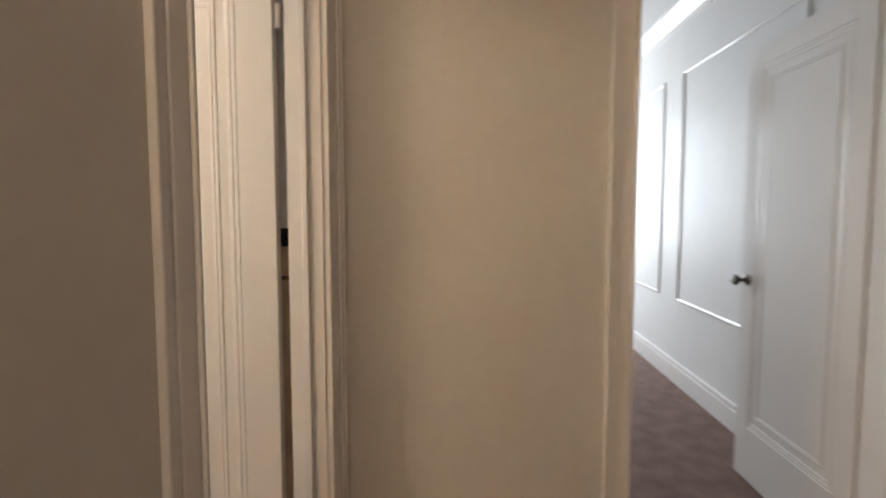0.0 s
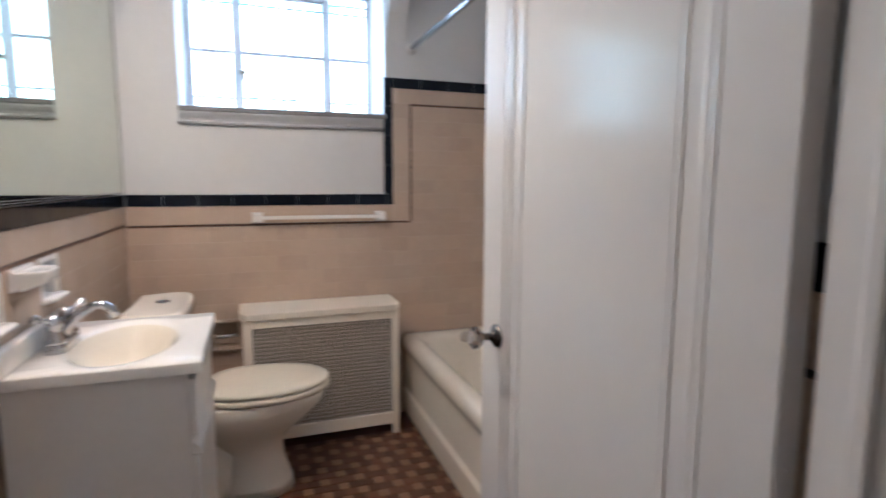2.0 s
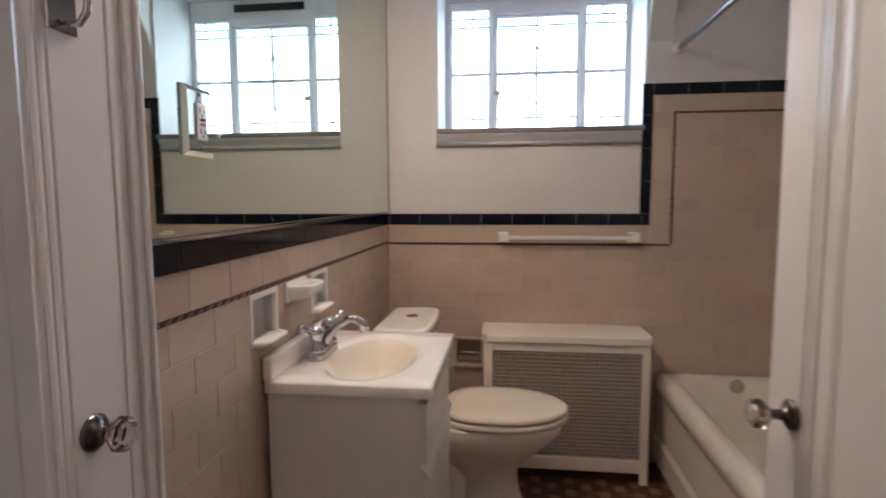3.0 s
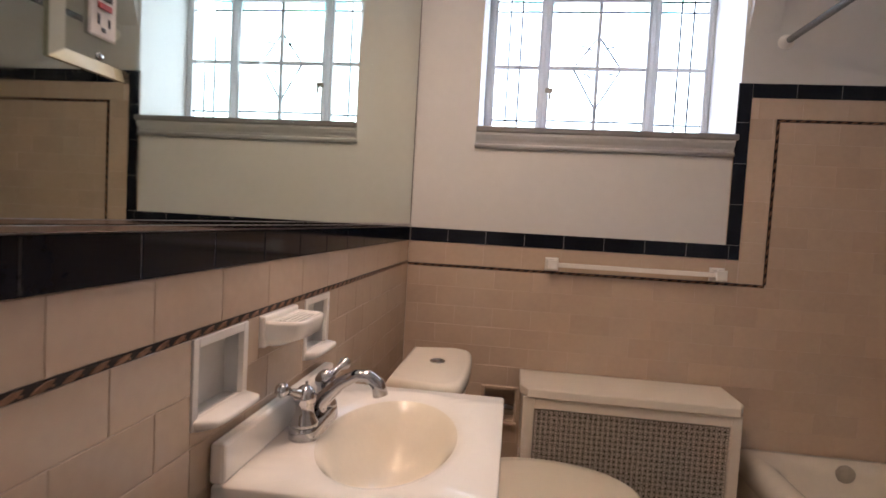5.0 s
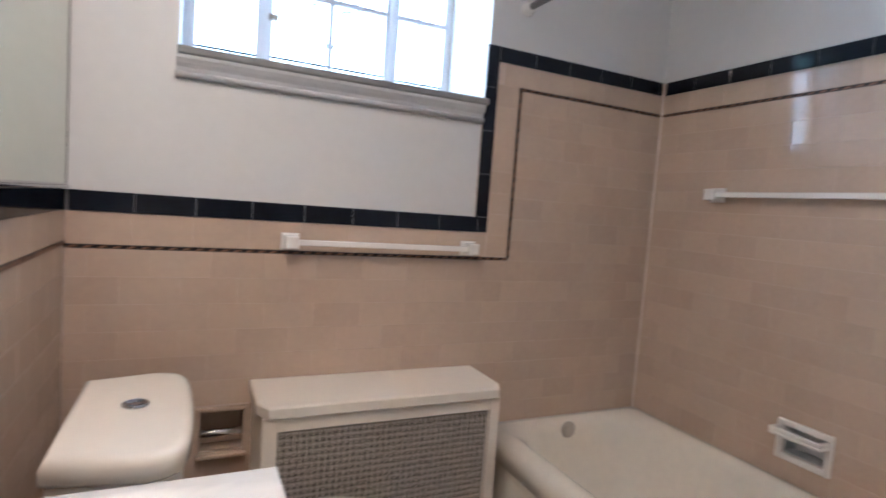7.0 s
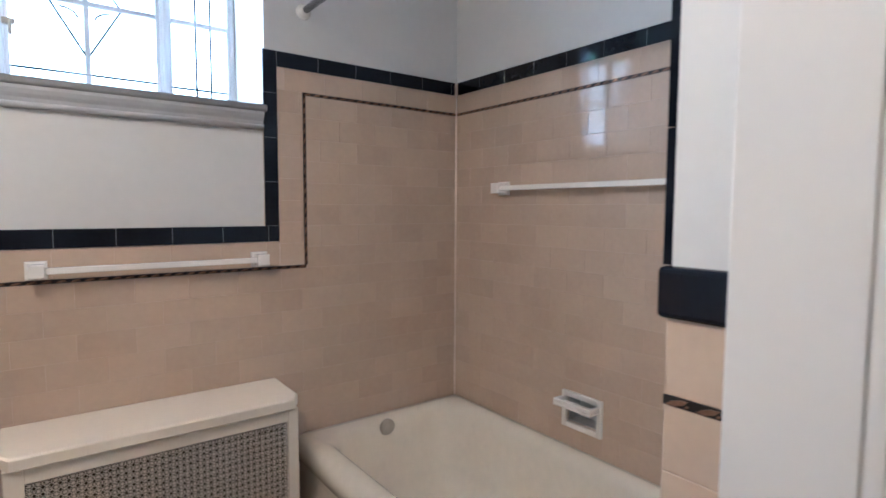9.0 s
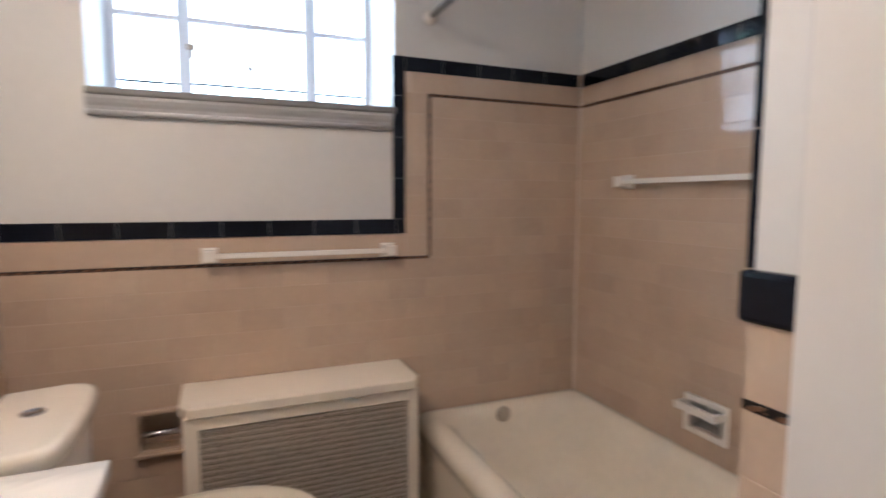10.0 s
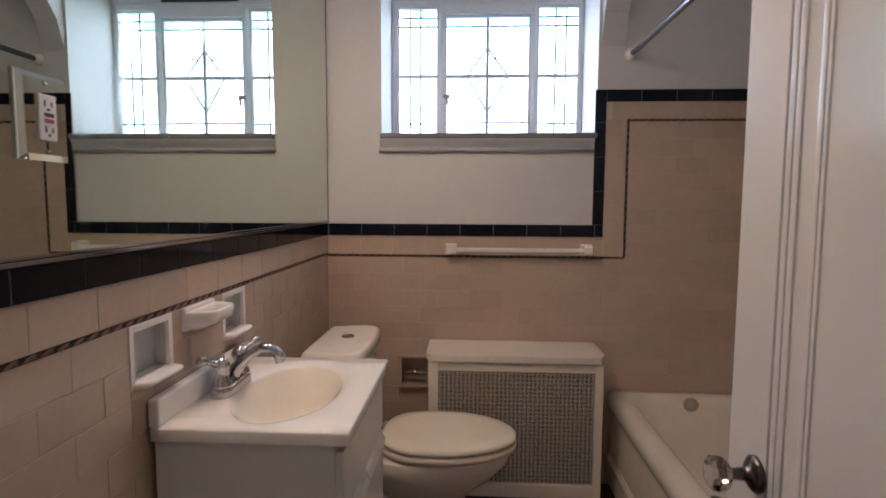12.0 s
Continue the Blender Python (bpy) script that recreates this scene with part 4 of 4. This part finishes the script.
# (inset at the apron, wall side, foot end, overflow end, corner radius, depth below the rim)
PROFILE = ((0.020, 0, 0, 0, 0.004, 0.105), (0.010, 0, 0, 0, 0.004, 0.085), (0.003, 0, 0, 0, 0.004, 0.066), (0.0, 0, 0, 0, 0.004, 0.048), (0.002, 0, 0, 0, 0.004, 0.032), (0.008, 0, 0, 0, 0.004, 0.018), (0.019, 0, 0, 0, 0.005, 0.007), (0.034, 0.002, 0.002, 0.002, 0.010, 0.001), (0.054, 0.020, 0.03, 0.026, 0.06, 0.0), (0.074, 0.038, 0.055, 0.044, 0.10, 0.005), (0.092, 0.052, 0.075, 0.057, 0.12, 0.017), (0.105, 0.060, 0.095, 0.066, 0.13, 0.040), (0.118, 0.068, 0.125, 0.078, 0.13, 0.10), (0.140, 0.09, 0.21, 0.105, 0.13, 0.27), (0.17, 0.13, 0.27, 0.15, 0.12, 0.34), (0.24, 0.2, 0.34, 0.22, 0.10, 0.352))
part("shell", loft([round_rect(TX0 + a, TX1 - b, TY0 + c, TY1 - e, r, TZ - z) for a, b, c, e, r, z in PROFILE], False, True), M_ENAMEL, tub)
part("apron", loft([[(x, y, z) for x, z in ((TX0 + 0.020, TZ - 0.105), (TX0 + 0.0215, TZ - 0.125), (TX0 + 0.020, 0.16), (TX0 + 0.008, 0.135), (TX0 + 0.008, 0.03), (TX0 + 0.02, 0.001), (TX0 + 0.06, 0.001), (TX0 + 0.06, TZ - 0.105))] for y in (TY0, TY1)], sm=False), M_ENAMEL, tub)
part("overflow", lathe([(0.033, 0.004), (0.033, -0.004), (0.026, -0.009), (0.006, -0.010)], (1.672, TY1 - 0.066, TZ - 0.036), "y", 24), M_TARNISH, tub, "worn tan overflow plate")
part("drain", lathe([(0.028, 0.0), (0.028, 0.003), (0.006, 0.004)], (1.70, TY1 - 0.30, TZ - 0.352), "z", 20), M_DULL, tub)

# ---- soap holder over the tub ----
sh = thing("soap_dish", (BX, 2.24, 0.53), "white ceramic recessed soap holder with a projecting lip over the tub", "soap dish")
part("frame", boxes((BX - 0.010, BX + W, 2.155, 2.175, 0.525, 0.655), (BX - 0.010, BX + W, 2.305, 2.325, 0.525, 0.655), (BX - 0.010, BX + W, 2.175, 2.305, 0.635, 0.655), (BX - 0.010, BX + W, 2.175, 2.305, 0.525, 0.545), bevel=0.004), M_CERAMIC, sh)
part("recess", boxes((BX + W + 0.056, BX + W + 0.06, 2.175, 2.305, 0.545, 0.635), (BX + W, BX + W + 0.056, 2.175, 2.178, 0.545, 0.635), (BX + W, BX + W + 0.056, 2.302, 2.305, 0.545, 0.635), (BX + W, BX + W + 0.056, 2.178, 2.302, 0.632, 0.635), (BX + W, BX + W + 0.056, 2.178, 2.302, 0.545, 0.548)), M_NICHE, sh)
part("tray", boxes((BX - 0.062, BX - 0.0105, 2.160, 2.320, 0.612, 0.622), (BX - 0.062, BX - 0.050, 2.160, 2.320, 0.622, 0.636), (BX - 0.050, BX - 0.0105, 2.160, 2.172, 0.622, 0.636), (BX - 0.050, BX - 0.0105, 2.308, 2.320, 0.622, 0.636), bevel=0.003), M_CERAMIC, sh)

# ---- lamps ----
cl = thing("ceiling_light", (-0.95, 0.31, CEIL), "brass ceiling light of the hall with a bare bulb", "ceiling light")
part("canopy", lathe([(0.06, -0.001), (0.06, -0.02), (0.04, -0.03), (0.02, -0.035), (0.016, -0.10)], (-0.95, 0.31, CEIL), "z", 24), M_BRASS, cl)
vl = thing("vanity_light", (0.0, 1.76, 2.42), "chrome light bar with four white bell shades above the mirror", "wall light")
part("bar", boxes((-W, 0.035, 1.37, 2.15, 2.35, 2.45), bevel=0.006), M_CHROME, vl)
for y in BULBS:
    part("arm", tube([(0.034, y, 2.40), (0.09, y, 2.425), (0.15, y, 2.462), (0.20, y, 2.456)], 0.009, 10), M_CHROME, vl)
    part("shade", lathe([(0.002, 2.450), (0.032, 2.447), (0.086, 2.350), (0.091, 2.346), (0.093, 2.348), (0.037, 2.455), (0.002, 2.458)], (0.20, y, 0), "z", 28), M_CERAMIC, vl, "white opaque bell shade, open below")

# ---- cove base and caulk ----
structure("baseboard", boxes((-W, 0.016, 1.105, 1.510, 0.0, 0.11), (0.016, 0.028, 1.105, 1.510, 0.0, 0.02), bevel=0.004), M_CERAMIC, "white ceramic cove base tile", "baseboard")
structure("trim", loft([[(BX - 0.006, BY, z), (BX, BY - 0.006, z), (BX + 0.002, BY + 0.002, z)] for z in (TZ, 1.72)], sm=False), M_CAULK, "pale caulk line in the tub corner", "caulk")

# ---- rope listello ----
LT = 0.011


def listello(p, q, nrm, up):
    """Dark strip with slanted bronze leaves from p to q on a wall."""
    p, q, nrm, up = Vector(p), Vector(q), Vector(nrm), Vector(up)
    d = (q - p).normalized()
    length = (q - p).length
    bm = bmesh.new()
    h = LT / 2

    def prism(outline, t, mat):
        n = len(outline)
        vs = [[bm.verts.new(p + d * min(max(a, 0), length) + up * z + nrm * o) for a, z in outline] for o in (0.0, t)]
        bm.faces.new(vs[1]).material_index = mat
        for k in range(n):
            bm.faces.new((vs[0][k], vs[0][(k + 1) % n], vs[1][(k + 1) % n], vs[1][k])).material_index = mat

    prism(((0, -h), (length, -h), (length, h), (0, h)), W + 0.0004, 0)
    n = int(length / 0.034)
    for i in range(n):
        s = (i + 0.5) * length / n
        prism(((s - 0.0135, -0.0040), (s - 0.003, -0.0044), (s + 0.007, -0.0012), (s + 0.0125, 0.0040), (s + 0.003, 0.0036), (s - 0.007, 0.0004)), W + 0.0022, 1)
        prism(((s + 0.0085, -0.0036), (s + 0.0115, -0.0036), (s + 0.0125, -0.0014), (s + 0.010, -0.0008)), W + 0.0016, 1)
    return bm


ZL, ZU, XL = 1.082, 1.703, 1.371
ZW = 1.090  # the border on the sink wall
runs = (
    ((-W, 1.105, ZW), (-W, BY, ZW), (1, 0, 0), (0, 0, 1)), ((0.0, BY + W, ZL), (XL, BY + W, ZL), (0, -1, 0), (0, 0, 1)),
    ((XL, BY + W, ZL + LT / 2), (XL, BY + W, ZU - LT / 2), (0, -1, 0), (1, 0, 0)), ((XL - LT / 2, BY + W, ZU), (BX, BY + W, ZU), (0, -1, 0), (0, 0, 1)),
    ((BX + W, BY, ZU), (BX + W, PY, ZU), (-1, 0, 0), (0, 0, 1)), ((PX, PY, ZL), (PX, DY1 + 0.008, ZL), (-1, 0, 0), (0, 0, 1)))
for r in runs:
    structure("trim", listello(*r), (M_ROPE, M_BRONZE), "black and bronze twisted rope border tile", "border tile")

# ---- wall tiles ----
TW, TH, J = 0.1535, 0.0772, 0.0014
CACHE = {}


def tile_mesh(w, h, mat, t=W, bev=0.0008):
    key = (round(w, 4), round(h, 4), mat.name, t)
    if key not in CACHE:
        bm = bmesh.new()
        o = [(-w / 2, -h / 2), (w / 2, -h / 2), (w / 2, h / 2), (-w / 2, h / 2)]
        i = [(x - math.copysign(bev, x), y - math.copysign(bev, y)) for x, y in o]
        rings = [[bm.verts.new((x, 0, y)) for x, y in o], [bm.verts.new((x, -t + bev * 0.6, y)) for x, y in o], [bm.verts.new((x, -t, y)) for x, y in i]]
        for a, b in zip(rings, rings[1:]):
            for k in range(4):
                bm.faces.new((a[k], a[(k + 1) % 4], b[(k + 1) % 4], b[k]))
        bm.faces.new(rings[2])
        CACHE[key] = mesh_of("tile", bm, mat)
    return CACHE[key]


def lay(parent, mat, place, u0, u1, v0, v1, holes=(), name="tile", t=W):
    """One tile covering u0..u1, v0..v1 unless it lies in a hole."""
    if u1 - u0 < 0.012 or v1 - v0 < 0.008:
        return
    cu, cv = (u0 + u1) / 2, (v0 + v1) / 2
    for a, b, c, d in holes:
        if a < u1 and b > u0 and c < v1 and d > v0:
            lay(parent, mat, place, u0, min(u1, a), v0, v1, holes, name, t)
            lay(parent, mat, place, max(u0, b), u1, v0, v1, holes, name, t)
            lay(parent, mat, place, max(u0, a), min(u1, b), v0, min(v1, c), holes, name, t)
            lay(parent, mat, place, max(u0, a), min(u1, b), max(v0, d), v1, holes, name, t)
            return
    j = 0.0020 if mat is M_BLACK else J
    ob = new(name, tile_mesh(u1 - u0 - j, v1 - v0 - J, mat, t))
    ob.parent = parent
    ob.matrix_basis = place(cu, cv) @ pose(0, 0, 0, random.uniform(-0.12, 0.12), 0, random.uniform(-0.1, 0.1))


def field(parent, place, u0, u1, v0, v1, start, holes=(), th=TH, shift=0):
    """Running bond from the top row v1 down to v0, cut at the ends."""
    row, top = 0, v1
    while top > v0 + 0.006:
        bottom = max(top - th, v0)
        u = start - (TW / 2 if (row + shift) % 2 else 0)
        while u + TW < u0:
            u += TW
        while u < u1:
            lay(parent, M_TILE, place, max(u, u0), min(u + TW, u1), bottom, top, holes)
            u += TW
        top, row = bottom, row + 1


north = lambda u, v: pose(u, BY + W, v)
west = lambda u, v: pose(-W, u, v, 0, 0, 90)
east = lambda u, v: pose(BX + W, u, v, 0, 0, -90)
part_w = lambda u, v: pose(PX, u, v, 0, 0, -90)
ZC0, ZC1 = 1.176, 1.232   # black cap
TC0, TC1 = 1.784, 1.838   # black trim of the alcove
VX0, VX1 = 1.222, 1.272   # upright black trim beside the window


def bed(rects, holes, slab):
    """Grout bed as boxes that leave the fittings' openings free."""
    out = []
    todo = list(rects)
    while todo:
        u0, u1, v0, v1 = todo.pop()
        for a, b, c, d in holes:
            if a < u1 - 1e-6 and b > u0 + 1e-6 and c < v1 - 1e-6 and d > v0 + 1e-6:
                todo += [r for r in ((u0, min(u1, a), v0, v1), (max(u0, b), u1, v0, v1), (max(u0, a), min(u1, b), v0, min(v1, c)), (max(u0, a), min(u1, b), max(v0, d), v1)) if r[1] - r[0] > 1e-5 and r[3] - r[2] > 1e-5]
                break
        else:
            out.append(slab(u0, u1, v0, v1))
    return boxes(*out)


west_holes = ((1.473, 1.602, 0.965, 1.072), (1.872, 1.994, 0.965, 1.072))
NB = structure("trim", bed([(0.0, VX1, 0.0, ZC1 - 0.002), (VX1, BX, 0.0, TC1 - 0.002), (VX0 + 0.001, VX1, ZC1, TC1 - 0.002)], ((0.345, 0.468, 0.469, 0.594),), lambda a, b, c, d: (a, b, BY + 0.0011, BY + W - 0.0002, c, d)), M_GROUT, "pink-beige glazed running-bond tile with black caps", "wall tile")
WB = structure("trim", bed([(1.105, BY, 0.0, ZC1 - 0.002)], west_holes, lambda a, b, c, d: (-W + 0.0002, -0.0011, a, b, c, d)), M_GROUT, "pink-beige glazed wainscot tile with a black cap", "wall tile")
EB = structure("trim", bed([(PY, BY, 0.0, TC1 - 0.002)], ((2.175, 2.305, 0.545, 0.635),), lambda a, b, c, d: (BX + 0.0011, BX + W - 0.0002, a, b, c, d)), M_GROUT, "pink-beige glazed tile over the tub", "wall tile")
PB = structure("trim", bed([(DY1 + 0.008, PY, 0.0, ZC1 - 0.002)], (), lambda a, b, c, d: (PX - W + 0.0011, PX - 0.0002, a, b, c, d)), M_GROUT, "pink-beige glazed wainscot tile on the partition", "wall tile")
for bx in ((-W + 0.0002, 0.0022, 1.105, BY - 0.012, ZC0 + 0.002, ZC1 - 0.002), (0.0, VX1 - 0.002, BY - 0.0022, BY + 0.001, ZC0 + 0.002, ZC1 - 0.002), (VX0 + 0.002, VX1 - 0.002, BY - 0.0022, BY + 0.001, ZC1 - 0.0015, TC1 - 0.002), (BX - 0.0022, BX + 0.001, PY, BY - 0.012, TC0 + 0.002, TC1 - 0.002), (VX1, BX - 0.012, BY - 0.0022, BY + 0.001, TC0 + 0.002, TC1 - 0.002)):
    structure("trim", boxes(bx), M_CAPGROUT, "pale grout between the black cap tiles", "grout")
niche_holes = ((1.461, 1.614, 0.953, 1.0845), (1.860, 2.006, 0.953, 1.0845), (1.657, 1.803, 1.026, 1.0845))
paper_hole, soap_hole = ((0.331, 0.482, 0.453, 0.608),), ((2.155, 2.325, 0.525, 0.655),)
field(WB, west, 1.105, BY - 0.001, 0.11, ZW - LT / 2, 1.309 - 9 * TW, niche_holes)
field(WB, west, 1.105, BY - 0.001, ZW + LT / 2, ZC0, 1.38 - 2 * TW, th=0.1)
field(NB, north, 0.0, BX - 0.001, 0.0, ZL - LT / 2, 0.05 - TW, paper_hole)
field(NB, north, 0.0, VX1, ZL + LT / 2, ZC0, 0.0, th=0.1)
field(NB, north, VX1, XL - LT / 2, ZL + LT / 2, ZU + LT / 2, 1.20)
field(NB, north, XL + LT / 2, BX - 0.001, ZL - LT / 2, ZU - LT / 2, 0.05 - TW, th=(ZU - ZL) / 8)
field(NB, north, VX1, BX - 0.001, ZU + LT / 2, TC0, 1.30)
field(EB, east, PY, BY - 0.001, 0.40, ZU - LT / 2, PY, soap_hole)
field(EB, east, PY, BY - 0.001, ZU + LT / 2, TC0, PY + 0.04)
field(PB, part_w, DY1 + 0.008, PY - 0.001, 0.0, ZL - LT / 2, PY - 6 * TW)
field(PB, part_w, DY1 + 0.008, PY - 0.001, ZL + LT / 2, ZC0, PY - 6 * TW, th=0.1)


def cap_row(parent, place, u0, u1, v0, v1, start):
    u = start
    while u < u1:
        lay(parent, M_BLACK, place, max(u, u0), min(u + TW, u1), v0, v1, name="cap_tile", t=W + 0.0035)
        u += TW


cap_row(WB, west, 1.105, BY - 0.012, ZC0, ZC1, 1.351 - 2 * TW)
cap_row(NB, north, 0.0, VX1, ZC0, ZC1, 0.159 - 2 * TW)
v = ZC1
while v < TC1 - 0.01:
    lay(NB, M_BLACK, north, VX0, VX1, v, min(v + TW, TC1), name="cap_tile", t=W + 0.0035)
    v += TW
cap_row(NB, north, VX1, BX - 0.012, TC0, TC1, VX1)
cap_row(EB, east, PY, BY - 0.012, TC0, TC1, PY + 0.02)
cap_row(PB, part_w, DY1 + 0.008, PY - TW, ZC0, ZC1, PY - 6 * TW)
part("cap_tile", boxes((PX - W - 0.007, PX + 0.050, PY - TW + 0.001, PY + 0.010, ZC0 - 0.002, ZC1), bevel=0.007, seg=3), M_BLACK, PB, "rounded black corner cap")
v = ZC1
while v < 2.3:
    lay(PB, M_BLACK, lambda a, b: pose(a, PY, b, 0, 0, 180), PX, PX + 0.05, v, v + TW, name="cap_tile", t=W + 0.004)
    v += TW

# ---- floor mosaic ----
floor_place = lambda u, v: pose(u, v, -0.004, -90)
FT = 0.004
SP, SY = 0.150, 0.052
for r in range(18):
    for k in range(10):
        y = 1.84 + r * SY
        x = 0.36 + k * SP + (SP / 2 if r % 2 else 0)
        if x > 1.34:
            continue
        lay(floor, M_BUFF, floor_place, x - 0.021, x + 0.021, y - 0.0255, y + 0.0255, name="floor_tile", t=FT)
        for a, b in ((x + 0.021, x + SP / 2), (x + SP / 2, x + SP - 0.021)):
            lay(floor, M_BROWN, floor_place, a, b, y - 0.0255, y + 0.0255, name="floor_tile", t=FT)

# the rest of the mosaic, towards the door and under the vanity, joined by colour
for colour, mat in (("buff", M_BUFF), ("brown", M_BROWN)):
    verts, faces = [], []
    for r in range(-25, 18):
        for k in range(-5, 10):
            y = 1.84 + r * SY
            x = 0.36 + k * SP + (SP / 2 if r % 2 else 0)
            if r >= 0 and k >= 0:
                continue
            x0, x1 = (x - 0.021, x + 0.021) if colour == "buff" else (x + 0.021, x + SP - 0.021)
            x0, x1 = max(x0, 0.0) + 0.0007, min(x1, 1.30 if y > PY else PX - 0.01) - 0.0007
            if x1 - x0 < 0.006:
                continue
            o = len(verts)
            verts += [(u, w, z) for z, e in ((-0.004, 0.0), (-0.0007, 0.0), (0.0, 0.0011)) for u, w in ((x0 + e, y - 0.0248 + e), (x1 - e, y - 0.0248 + e), (x1 - e, y + 0.0248 - e), (x0 + e, y + 0.0248 - e))]
            for b in (o, o + 4):
                faces += [(b + i, b + (i + 1) % 4, b + 4 + (i + 1) % 4, b + 4 + i) for i in range(4)]
            faces.append((o + 8, o + 9, o + 10, o + 11))
    me = bpy.data.meshes.new("floor_tiles")
    me.from_pydata(verts, [], faces)
    me.materials.append(mat)
    rest = tagged(new("floor_tiles", me), colour + " mosaic floor tiles", kind="stuff")
    rest.parent = floor
